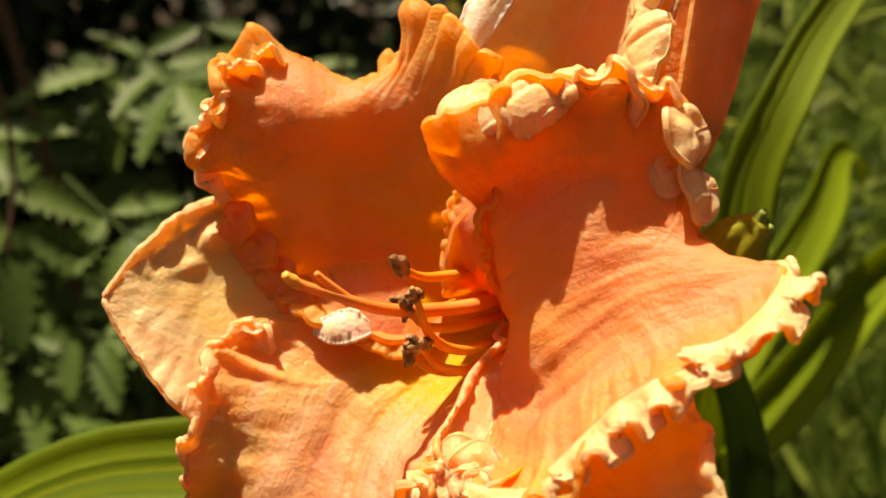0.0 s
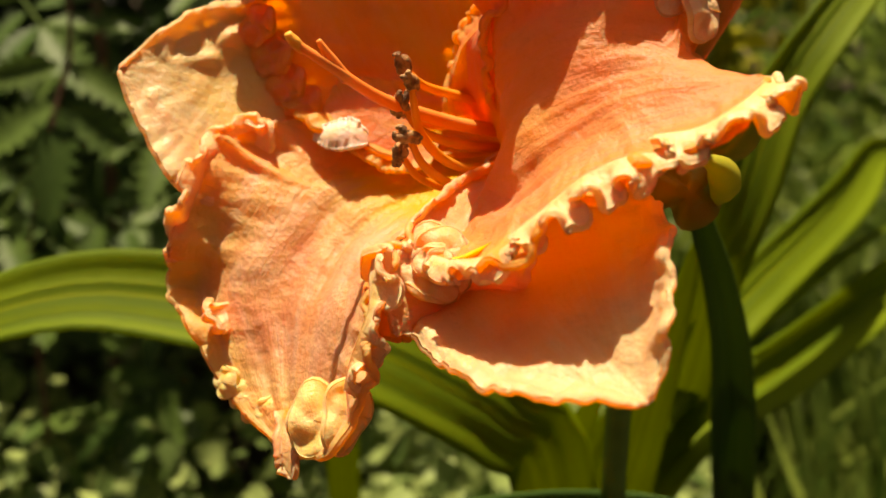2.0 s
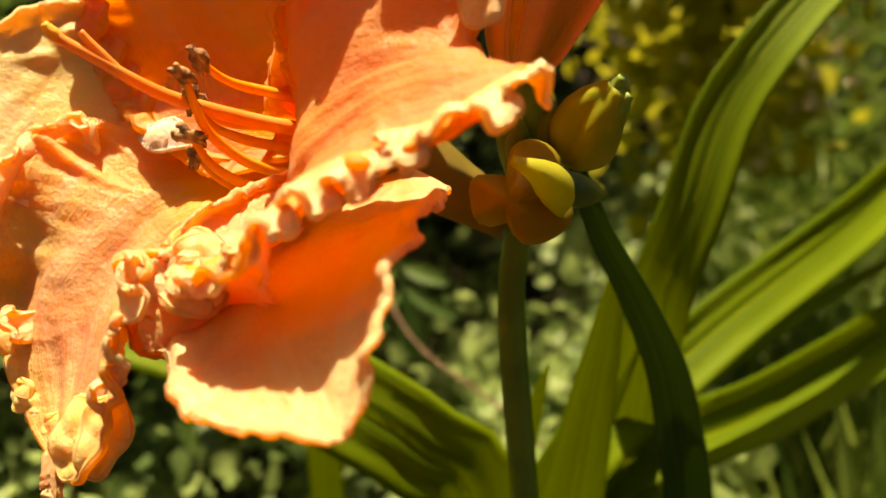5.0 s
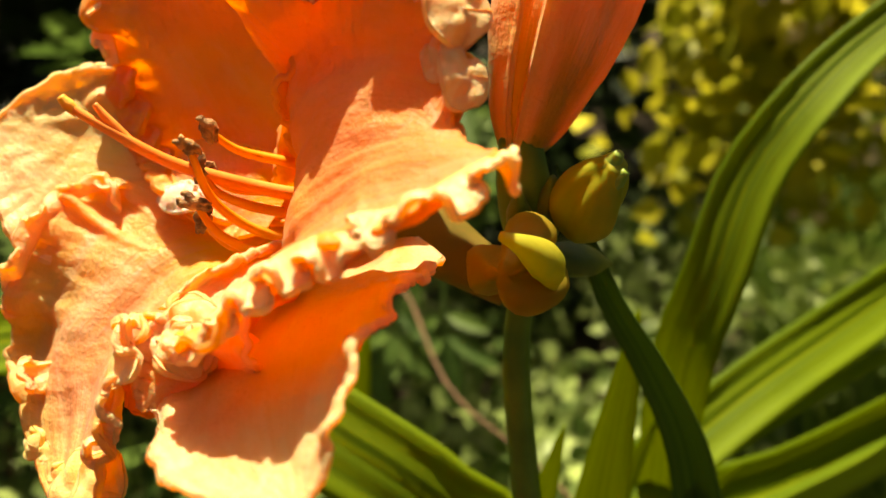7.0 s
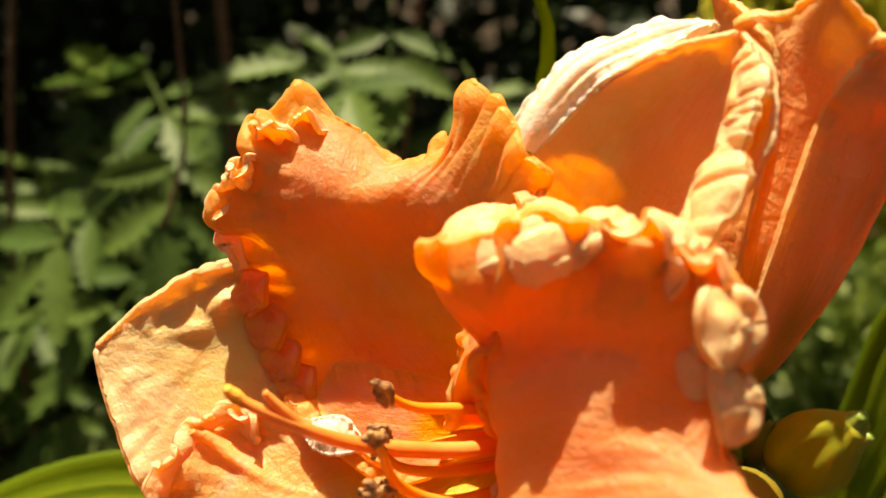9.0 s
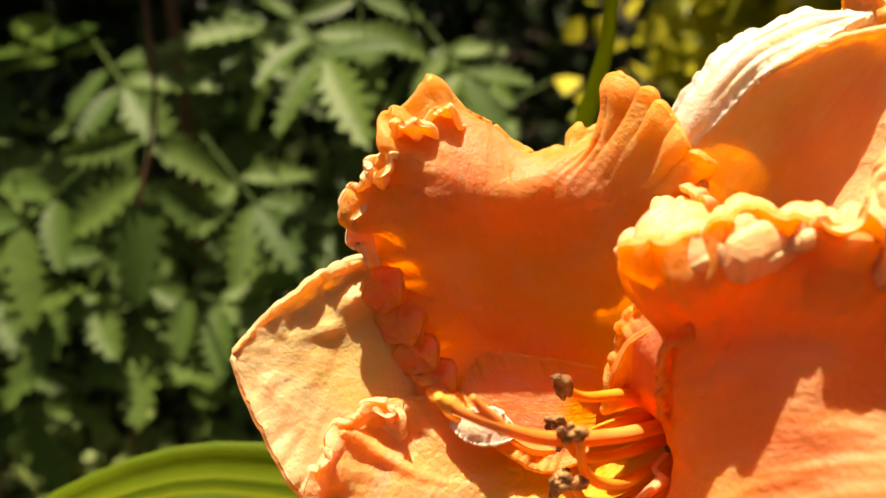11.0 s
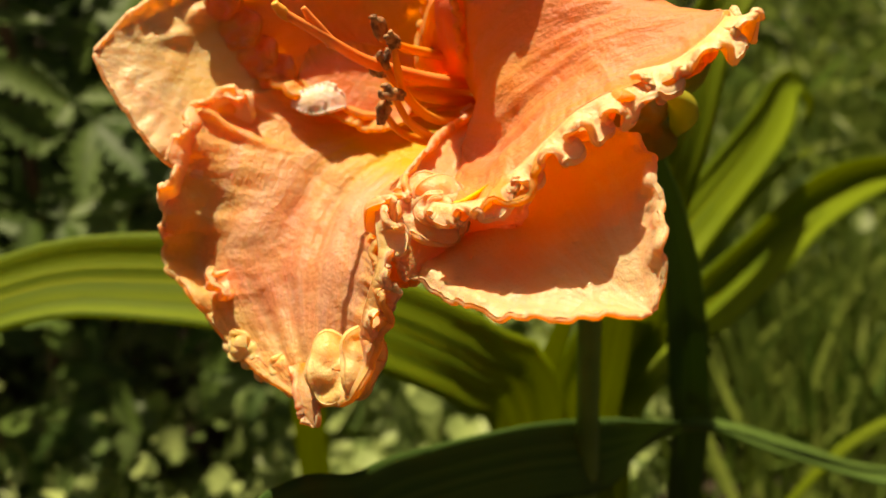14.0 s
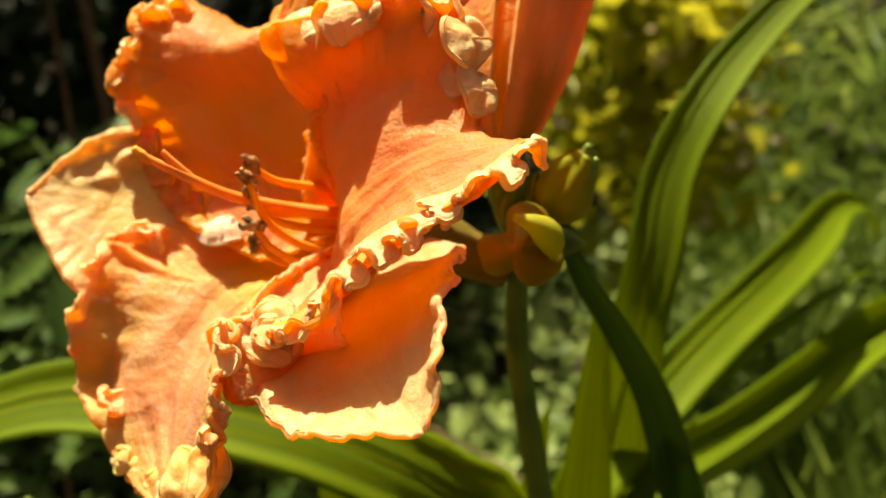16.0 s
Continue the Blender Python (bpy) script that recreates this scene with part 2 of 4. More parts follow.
def wave(x, seed):
    """A smooth uneven wave between about -1 and 1 with one swing to each unit of x."""
    r = np.random.RandomState(seed)
    knots = r.uniform(0.55, 1.0, 400) * np.where(np.arange(400) % 2, 1, -1)
    y = np.asarray(x) * 2 + 20 + 0.35 * np.sin(np.asarray(x) * 2.3 + seed)
    i = np.floor(y).astype(int)
    f = y - i
    f = f * f * (3 - 2 * f)
    return knots[i] * (1 - f) + knots[i + 1] * f


def mesh_object(name, verts, faces, material, parent=None, label="", uvs=None, origin=(0, 0, 0), slots=None):
    me = bpy.data.meshes.new(name)
    me.from_pydata([tuple(v) for v in np.asarray(verts) - np.asarray(origin)], [], faces)
    me.polygons.foreach_set("use_smooth", [True] * len(me.polygons))
    if uvs is not None:
        lay = me.uv_layers.new(name="UVMap")
        idx = np.empty(len(me.loops), int)
        me.loops.foreach_get("vertex_index", idx)
        lay.data.foreach_set("uv", np.asarray(uvs)[idx].ravel())
    for one in (material if isinstance(material, tuple) else (material,)):
        me.materials.append(one)
    if slots is not None:
        me.polygons.foreach_set("material_index", slots)
    ob = new(name, me)
    if parent is not None:
        ob.parent = parent
        ob.location = Vector(origin) - world_place(parent)
    else:
        ob.location = origin
    if label:
        ob["label"] = label
    return ob


def world_place(ob):
    v = Vector(ob.location)
    while ob.parent is not None:
        ob = ob.parent
        v = v + Vector(ob.location)
    return v


def thing(name, place, label, category, group="", kind=""):
    ob = new(name)
    ob.empty_display_size = 0.02
    ob.location = place
    return tagged(ob, label, category, group, kind)


def grid_faces(nu, nv, closed=False):
    f = []
    w = nv if closed else nv - 1
    for i in range(nu - 1):
        for j in range(w):
            k = (j + 1) % nv
            f.append((i * nv + j, i * nv + k, (i + 1) * nv + k, (i + 1) * nv + j))
    return f


def swing(u, f, seed, uneven=0.35):
    """The angle of an uneven row of f folds along u, and how strong each fold is."""
    r = np.random.RandomState(seed)
    k = np.linspace(0, 1, 60)
    bend = np.convolve(r.uniform(-1, 1, 64), np.ones(5) / 5, "valid")
    size = np.convolve(r.uniform(0.15, 1.5, 64), np.ones(5) / 5, "valid") * 1.15 if f > 8 else np.convolve(r.uniform(0.3, 1.4, 64), np.ones(9) / 9, "same")[:60] * 1.1
    return 2 * np.pi * (f * u + uneven * 3.0 * np.interp(u, k, bend) + r.uniform(0, 1)), np.interp(u, k, size)


def swell(p, seed):
    """Soft dents and swellings, some ten millimetres across."""
    r = np.random.RandomState(seed + 900)
    out = 0
    for size in (22, 17, 13, 9, 6):
        for _ in range(3):
            k = unit(r.normal(size=3)) * 2 * np.pi / (size * 0.001)
            out = out + np.sin(p @ k + r.uniform(0, 6.28)) * (size / 22) ** 1.1
    return out * 0.22


def tepal(name, parent, material, mid, left, right, seed, ruffle=(1.5, 1.6, 0.5), swings=(5, 14, 30), start=0.2, end=0.97, loop=0.30,
          curl=(0.0, 0.0), nu=120, nv=90, thick=(0.5, 1.5), origin=None, label="", lumps=0.0007, lobes=(), dents=(), pleats=0.0, sides=(1.0, 1.0), band=(0.30, 0.62, 0.80), rays=0.0, fine=0.0):
    """A petal spread between two margins and a midrib, its margins gathered into folds that grow finer outwards.
    lobes: single flaps of a margin (side, place along it, length, millimetres outwards, millimetres off the face, depth).
    dents: swellings and hollows of the face (side, place along, length, place across, width, millimetres)."""
    m, a, b = (spline(arr(p), nu)[:, None, :] for p in (mid, left, right))
    w = np.linspace(-1, 1, nv)
    v = (np.sign(w) * (1 - (1 - np.abs(w)) ** 1.9))[None, :, None]
    p = m * (1 - v * v) + a * (v * v - v) / 2 + b * (v * v + v) / 2
    u = np.linspace(0, 1, nu)[:, None]
    du, dv = np.gradient(p, axis=0), np.gradient(p, axis=1)
    n, along = unit(np.cross(du, dv)), unit(du)
    n = n * (1.0 if np.mean(n @ FACING) > 0 else -1.0)
    out = unit(dv) * np.sign(v)
    av = np.abs(v[..., 0])
    env = smooth(u, start, start + 0.12) * (1 - smooth(u, end - 0.12, end + 0.03))
    h, e, l = np.zeros((nu, nv)), np.zeros((nu, nv)), np.zeros((nu, nv))
    for sgn in (-1, 1):
        s = (v[..., 0] * sgn > 0)
        part_of = sides[0] if sgn < 0 else sides[1]
        for k, (amp, f) in enumerate(zip(ruffle, swings)):
            g = smooth(av, band[k], 1.02) ** 1.1 * part_of
            q = seed * 7 + k * 3 + (sgn > 0) * 50
            phi, size = swing(u[:, 0], f, q)
            phi, size = phi[:, None] + np.zeros_like(av), size[:, None]
            if k == 0:
                h += s * amp * g * size * np.sin(phi)
                continue
            # rounded pillows with pinched creases between them
            r = np.random.RandomState(q)
            big = r.uniform(0.55, 1.25, 400)
            fore = np.where(np.arange(400) % 2, 1.0, -0.75) * r.uniform(0.5, 1.3, 400)
            idx = np.floor(phi / (2 * np.pi)).astype(int) % 400
            dome = np.abs(np.sin(phi / 2)) ** 0.75
            e += s * amp * 1.0 * g * (dome * big[idx] - 0.55)
            h += s * amp * 1.15 * g * (dome * fore[idx] + 0.15) * (1 - 0.35 * smooth(av, 0.93, 1.0))
            l += s * amp * loop * g * np.sin(phi) * -0.8
        c = curl[0] if sgn < 0 else curl[1]
        if c:
            t = smooth(av, 0.74, 1.0) * (1 - smooth(u, 0.65, 0.97))
            h += s * c * np.sin(t * 2.6) * 0.8
            e -= s * abs(c) * 1.0 * t ** 2
    h, e, l = h * env, e * env, l * env
    for sgn, at, long, far, lift, deep in lobes:
        s = (v[..., 0] * sgn > 0)
        g = np.exp(-((u - at) / long) ** 4) * smooth(av, deep, 1.0)
        e += s * far * g
        h += s * lift * g ** 1.3
    h = h + pleats * np.sin(v[..., 0] * 13 + 1.5 * np.sin(v[..., 0] * 5 + seed) + 0.8 * np.sin(u * 4)) * (1 - smooth(av, 0.45, 0.8)) * smooth(u, 0.15, 0.4) * (1 - smooth(u, 0.8, 1.0))
    if fine:
        # fine wrinkles along the petal
        bend = v[..., 0] * 30 + 2.2 * np.sin(u * 5 + seed) + 1.3 * np.sin(v[..., 0] * 7 + u * 9)
        much = smooth(u, 0.16, 0.32) * (1 - smooth(u, 0.62, 0.9)) * (1 - smooth(av, 0.55, 0.85)) * (0.55 + 0.45 * np.sin(u * 13 + v[..., 0] * 6 + seed))
        h = h + fine * much * (np.sin(bend) + 0.5 * np.sin(bend * 1.9 + 1.0 + 3 * np.sin(u * 8)))
    if rays:
        # creases that fan out from the midrib to the margins
        for k, (amp, f) in enumerate(((1.0, 9), (0.55, 17), (0.30, 31))):
            for sgn in (-1, 1):
                phi, size = swing(np.linspace(0, 1, 400), f, seed + 31 * k + (sgn > 0) * 7)
                where = np.clip(u + (0.16 - 0.22 * av) * (1 - u) + 0.012 * np.sin(av * 9 + k), 0, 1)
                ph, sz = np.interp(where, np.linspace(0, 1, 400), phi), np.interp(where, np.linspace(0, 1, 400), size)
                h = h + (v[..., 0] * sgn > 0) * rays * amp * sz * (1 - 1.6 * np.abs(np.sin(ph / 2)) ** 0.8) * smooth(av, 0.10 + 0.12 * k, 0.65) * smooth(u, 0.18, 0.36) * (1 - 0.5 * smooth(u, 0.9, 1))
    for sgn, at, long, across, wide, lift in dents:
        h = h + lift * np.exp(-((u - at) / long) ** 2 - ((v[..., 0] - sgn * across) / wide) ** 2)
    p = p + 0.001 * (n * h[..., None] + out * e[..., None] + along * l[..., None])
    p = p + n * (swell(p, seed) * lumps * smooth(u, 0.1, 0.3) * (1 - 0.6 * smooth(u, 0.9, 1)))[..., None]
    uvs = np.stack([np.broadcast_to(u, (nu, nv)), np.broadcast_to((v[..., 0] + 1) / 2, (nu, nv))], -1).reshape(-1, 2)
    return skin(name, parent, material, p, out, smooth(av, 0.86, 0.99), thick, uvs, label, origin)


FACING = np.array((-0.25, -0.85, 0.45))


def skin(name, parent, material, p, out, rimness, thick, uvs, label="", origin=None):
    """A thin living sheet with two faces and a rounded rim, thicker towards the margin; the reverse has a material of its own."""
    nu, nv = p.shape[:2]
    n = unit(np.cross(np.gradient(p, axis=0), np.gradient(p, axis=1)))
    half = 0.0005 * (thick[0] + (thick[1] - thick[0]) * np.broadcast_to(rimness, (nu, nv)))[..., None]
    top, low = (p + n * half).reshape(-1, 3), (p - n * half).reshape(-1, 3)
    f = grid_faces(nu, nv)
    k = nu * nv
    rim = [i * nv for i in range(nu)] + [(nu - 1) * nv + j for j in range(1, nv)] + [i * nv + nv - 1 for i in range(nu - 2, -1, -1)]
    way = np.array(out, float)
    way[:, 0], way[:, -1] = unit(p[:, 0] - p[:, 1]), unit(p[:, -1] - p[:, -2])
    far, lift = (way.reshape(-1, 3)[rim] * half.reshape(-1, 1)[rim]), (n * half).reshape(-1, 3)[rim]
    rings = [p.reshape(-1, 3)[rim] + far * math.cos(a) * 1.1 + lift * math.sin(a) for a in (0.85, 0.0, -0.85)]
    verts = np.vstack([top, low] + rings)
    faces = f + [tuple(x + k for x in reversed(q)) for q in f]
    rows = [rim] + [[2 * k + j * len(rim) + i for i in range(len(rim))] for j in range(3)] + [[x + k for x in rim]]
    for a, b in zip(rows, rows[1:]):
        for i in range(len(rim) - 1):
            faces.append((a[i + 1], a[i], b[i], b[i + 1]))
    front = np.mean(n @ FACING) > 0
    slots = None
    if isinstance(material, tuple):
        slots = np.zeros(len(faces), int)
        slots[len(f):2 * len(f)] = 1 if front else 0
        slots[:len(f)] = 0 if front else 1
    return mesh_object(name, verts, faces, material, parent, label, np.vstack([uvs, uvs, uvs[rim], uvs[rim], uvs[rim]]),
                       origin if origin is not None else tuple(world_place(parent)), slots)


def tube(name, parent, material, points, radii, sides=12, n=40, label="", flat=1.0, bumpy=0.0, seed=0, origin=None):
    """A round stalk along a curve, with radii given from its foot to its end (mm)."""
    c = spline(arr(points), n)
    rad = np.interp(np.linspace(0, 1, n), np.linspace(0, 1, len(radii)), radii) * 0.001
    t = unit(np.gradient(c, axis=0))
    ref = np.array((0.31, 0.22, 0.92))
    x = unit(np.cross(t, ref))
    y = np.cross(t, x)
    ang = np.linspace(0, 2 * np.pi, sides, endpoint=False)
    r = np.random.RandomState(seed)
    wob = 1 + bumpy * r.uniform(-1, 1, (n, sides))
    ring = c[:, None] + rad[:, None, None] * wob[..., None] * (np.cos(ang)[None, :, None] * x[:, None] + flat * np.sin(ang)[None, :, None] * y[:, None])
    verts = np.vstack([ring.reshape(-1, 3), c[:1], c[-1:]])
    f = grid_faces(n, sides, True)
    k = n * sides
    for j in range(sides):
        f.append((k, (j + 1) % sides, j))
        f.append((k + 1, (n - 1) * sides + j, (n - 1) * sides + (j + 1) % sides))
    uvs = np.vstack([np.stack([np.repeat(np.linspace(0, 1, n), sides), np.tile(ang / 6.3, n)], 1), [[0, 0], [1, 0]]])
    return mesh_object(name, verts, f, material, parent, label, uvs, origin if origin is not None else (tuple(world_place(parent)) if parent else (0, 0, 0)))


def blade(name, parent, points, sides, width, fold=0.35, n=60, nv=13, tip=0.35, foot=0.7, label="", material=None, ribs=1.0):
    """A strap leaf along a curve; sides: the way across the leaf at each of its points."""
    way = np.array(sides, float)
    k = np.linspace(0, len(way) - 1, len(points))
    way = np.stack([np.interp(k, np.arange(len(way)), way[:, i]) for i in range(3)], 1)
    both = spline(np.hstack([arr(points), way * 1e-4]), n)
    c, s = both[:, :3], both[:, 3:]
    t = unit(np.gradient(c, axis=0))
    s = unit(s - t * np.sum(s * t, 1, keepdims=True))
    up = np.cross(s, t)
    u = np.linspace(0, 1, n)
    w = 0.0005 * width * (foot + (1 - foot) * smooth(u, 0, 0.35)) * np.minimum(1, ((1 - u) / tip + 0.002)) ** 0.7
    v = np.linspace(-1, 1, nv)
    rise = fold * (np.abs(v) ** 1.15) + ribs * (0.05 * np.sin(np.abs(v) * 9.0) + 0.06 * np.sin(v * 2 + 1))
    sway = 0.12 * ribs * np.sin(u * 17 + width) * np.ones(nv)[:, None] * v[:, None] ** 2
    p = c[:, None] + w[:, None, None] * (v[None, :, None] * s[:, None] + (rise[None] + sway.T)[..., None] * up[:, None])
    uvs = np.stack(np.meshgrid(u, (v + 1) / 2, indexing="ij"), -1).reshape(-1, 2)
    ob = mesh_object(name, p.reshape(-1, 3), grid_faces(n, nv), material or BLADE, parent, label, uvs, tuple(world_place(parent)))
    m = ob.modifiers.new("thickness", "SOLIDIFY")
    m.thickness, m.offset = 0.0007, 0
    return ob


# ---- ground ----
def ground():
    n = 90
    g = np.linspace(-1, 1, n)
    xs = np.sign(g) * (np.abs(g) ** 3.2) * 60
    x, y = np.meshgrid(xs, xs + 0.6, indexing="ij")
    z = 0.012 * np.sin(x * 7 + 1) * np.sin(y * 6) * np.exp(-(x ** 2 + y ** 2) / 20)
    ob = mesh_object("ground", np.stack([x, y, z], -1).reshape(-1, 3), grid_faces(n, n), SOIL)
    tagged(ob, "dark brown garden soil under the plants", "ground", kind="structure")


ground()

# ---- the large open flower ----
FLOWER = (0.044, 0.206, 0.438)
flower = thing("daylily_flower", FLOWER, "large peach-orange ruffled daylily bloom, wide open in sun", "flower", "daylily blooms")
PAIR, SEPAL_PAIR = (PETAL, PETAL_REVERSE), (SEPAL, PETAL_REVERSE)
tepal("sepal", flower, SEPAL_PAIR, [(9, 207, 450), (-20, 209, 456), (-45, 202, 462), (-65, 194, 466), (-84, 186, 470)],
      [(7, 210, 456), (-30, 215, 475), (-50, 214, 486), (-65, 208, 485), (-76, 196, 478), (-84, 186, 470)],
      [(5, 206, 446), (-30, 198, 442), (-55, 180, 438), (-67, 173, 446), (-75, 178, 457), (-80, 182, 463), (-84, 186, 470)],
      3, (1.2, 0.6, 0.2), (4, 14, 30), rays=0.45, end=0.92, lumps=0.0008, curl=(2.6, 1.2), dents=((-1, 0.72, 0.07, 0.55, 0.12, 3.0), (-1, 0.58, 0.05, 0.7, 0.10, 2.5), (-1, 0.80, 0.04, 0.35, 0.12, 2.0)))
tepal("sepal", flower, SEPAL_PAIR, [(15, 200, 448), (14, 174, 447), (16, 152, 446), (22, 132, 441), (29, 120, 436), (35, 113, 434)],
      [(6, 195, 438), (-14, 180, 433), (-13, 158, 428), (-6, 136, 427), (4, 121, 429), (14, 115, 431), (25, 112, 434), (35, 113, 434)],
      [(22, 200, 450), (36, 178, 452), (39, 150, 456), (40, 136, 456.5), (39.5, 127, 452.5), (38, 119, 444), (35, 113, 434)],
      5, (0.6, 1.0, 0.4), (4, 16, 37), rays=0.3, thick=(0.6, 1.4), end=0.98, lumps=0.0007, curl=(2.2, 1.6))
tepal("sepal", flower, SEPAL_PAIR, [(14, 208, 462), (19, 209, 490), (28, 208, 512), (36, 208, 530), (39, 207, 538)],
      [(8, 208, 470), (4, 206, 500), (6, 203, 518), (14, 204, 526), (26, 206, 534), (39, 207, 538)],
      [(20, 204, 462), (36, 192, 485), (39, 180, 508), (44, 186, 516), (48, 190, 524), (45, 200, 533), (39, 207, 538)],
      8, (0.4, 0.8, 0.2), (3, 12, 30), rays=0.25, curl=(0.0, 3.0), end=0.97, lumps=0.0004, sides=(0.3, 1.0), band=(0.4, 0.68, 0.82))
tepal("rolled_margin", flower, (BLUSH, BLUSH), [(3, 201, 517), (8, 203, 526), (14, 207, 532), (24, 213, 537), (35, 210, 539)],
      [(1, 204, 519.5), (7, 208, 528.5), (15, 213, 534), (25, 217.5, 537.5), (35, 210, 538.5)], [(5, 201, 516), (11, 203, 523), (17, 205, 529), (27, 208, 534), (35, 210, 539)],
      9, (0.5, 0.0, 0.0), (1, 4, 18), start=0.02, nu=80, nv=40, lumps=0.0005, thick=(0.8, 2.0), pleats=0.4, label="pinkish white rolled-back petal margin")
tepal("petal", flower, PAIR, [(8, 206, 456), (-8, 208, 466), (-19, 206, 480), (-27, 203, 493), (-31, 200, 503), (-32, 203, 508), (-33, 209, 512), (-34, 216, 513)],
      [(6, 202, 452), (-17, 188, 452), (-27, 188, 455), (-38, 190, 457), (-49, 199, 464), (-54, 203, 475), (-60, 206, 488), (-62, 204, 499), (-55, 204, 509),
       (-51, 209, 516), (-46, 213, 519), (-34, 216, 513)],
      [(12, 206, 462), (8, 205, 480), (6, 203, 497), (8, 197, 511), (3, 202, 517), (-5, 209, 523.5), (-14, 215, 514), (-24, 216, 507), (-34, 216, 513)],
      11, (1.8, 2.4, 0.45), (6, 16, 34), start=0.28, nu=230, nv=130, sides=(1.0, 0.9), band=(0.45, 0.72, 0.86), lumps=0.0009,
      rays=0.28, fine=0.13, lobes=((-1, 0.92, 0.03, 3.0, 1.5, 0.80), (-1, 0.84, 0.025, 3.0, 1.0, 0.80), (1, 0.71, 0.04, 4.0, 1.0, 0.70)))
tepal("petal", flower, (PETAL_LOW, PETAL_REVERSE), [(6, 203, 449), (-10, 187, 445), (-22, 180, 441), (-30, 172, 434), (-34, 160, 424), (-33, 149, 411), (-31, 139, 400)],
      [(4, 205, 454), (-25, 201, 457), (-49, 193, 458), (-60, 184, 455), (-62, 174, 448), (-67, 171, 435), (-69, 170, 423), (-60, 161, 415), (-50, 153, 406), (-42, 147, 402), (-31, 139, 400)],
      [(8, 196, 446), (5, 183, 446), (-3, 166, 447), (-12, 145, 445), (-16, 140, 436), (-13, 133, 430), (-17, 133, 417), (-20, 135, 407), (-26, 138, 402), (-31, 139, 400)],
      14, (1.8, 1.6, 0.5), (6, 15, 36), start=0.25, end=0.80, nu=230, nv=130, band=(0.45, 0.74, 0.86), lumps=0.0006,
      rays=0.32, fine=0.14, lobes=((1, 0.90, 0.06, 2.0, 3.5, 0.25),), pleats=0.45,
      dents=((-1, 0.62, 0.12, 0.50, 0.16, 3.5), (-1, 0.66, 0.10, 0.82, 0.12, -3.0), (-1, 0.45, 0.05, 0.6, 0.25, 1.5), (1, 0.55, 0.2, 0.28, 0.10, 1.2), (1, 0.5, 0.2, 0.05, 0.07, -1.0)))
RIGHT_TOP = [(10, 204, 458), (-5, 191, 466), (-4, 189, 478), (3, 184, 489), (-6, 179, 498), (-5, 175, 505), (2, 172, 508), (11, 170, 514), (22, 170, 513), (36, 171, 510), (43, 168, 505),
             (42, 165, 488), (47, 155, 481), (54, 147, 482)]
RIGHT_LOW = [(14, 198, 448), (8, 172, 446), (-4, 149, 443), (0, 135, 444), (12, 127, 453), (20, 131, 460), (28, 132, 466), (38, 133, 470), (47, 134, 474), (54, 147, 482)]
tepal("petal", flower, PAIR, [(14, 203, 452), (6, 181, 458), (10, 164, 466), (20, 159, 474), (33, 156, 479), (45, 151, 481), (54, 147, 482)],
      RIGHT_TOP, RIGHT_LOW,
      17, (2.0, 2.4, 0.45), (6, 17, 36), start=0.30, end=1.02, nu=270, nv=140, band=(0.45, 0.68, 0.84), lumps=0.0010, sides=(0.7, 0.55),
      rays=0.4, fine=0.36, lobes=((-1, 0.45, 0.03, 3.5, 4.0, 0.70),),
      dents=((-1, 0.38, 0.07, 0.66, 0.13, -3.0), (-1, 0.55, 0.10, 0.60, 0.12, -3.5), (-1, 0.47, 0.05, 0.86, 0.10, 4.0), (1, 0.45, 0.10, 0.4, 0.15, -2.0)))
EDGE_PAIR = (SEPAL, PETAL_REVERSE)


def lobe(foot, tip, width, roll, seed, material=None):
    """A small cupped flap of a gathered margin, rolled forwards at its tip."""
    a, b = arr([foot, tip])
    r = np.random.RandomState(seed)
    way = unit(b - a)
    face = unit(FACING - way * (FACING @ way))
    across = np.cross(way, face)
    far = np.linalg.norm(b - a) * 1000
    nu, nv = 30, 44
    u, v = np.linspace(0, 1, nu)[:, None], np.linspace(-1, 1, nv)[None]
    # longest in the middle of the fan, each flute a little longer or shorter
    flutes = 0.75 + 0.06 * width + r.uniform(-0.35, 0.35)
    ph = r.uniform(0, 6.28)
    wavy = v * np.pi * flutes + 0.7 * np.sin(v * 2.3 + ph) + ph
    reach = (1 - 0.42 * np.abs(v) ** 2.6) * (1 + 0.10 * np.cos(wavy) + 0.06 * np.sin(v * 7 + seed))
    ang = roll * smooth(u, 0.2, 1.0) ** 1.2
    step = far * 1.25 / nu
    x, h = np.cumsum(np.cos(ang), 0) * step * reach, np.cumsum(np.sin(ang), 0) * step * reach
    half = width * 0.5 * (0.62 + 0.42 * np.sin(u * 1.9))
    lift = u ** 1.2 * (0.09 * width * np.sin(wavy) + 0.06 * width * (1 - v ** 2) + 0.35 * np.sin(v * 6 + u * 5 + seed))
    bent = v + 0.10 * u * np.sin(3 * u + seed) + 0.09 * u * np.cos(wavy * 2) + 0.08 * u ** 2 * v * np.sin(wavy)
    p = a + 0.001 * ((x - lift * np.sin(ang))[..., None] * way + (h + lift * np.cos(ang) - 1.0 * (1 - u))[..., None] * face + (half * bent)[..., None] * across)
    out = np.broadcast_to(across, p.shape) * np.sign(v)[..., None]
    uvs = np.stack([np.broadcast_to(0.5 + 0.5 * u, (nu, nv)), np.broadcast_to(0.90 + 0.09 * v, (nu, nv))], -1).reshape(-1, 2)
    skin("petal_lobe", flower, material or EDGE_PAIR, p, out, np.broadcast_to(np.maximum(np.abs(v), u) ** 3, (nu, nv)), (0.6, 1.3), uvs)


LEMON_PAIR = (LEMON, PETAL_REVERSE)
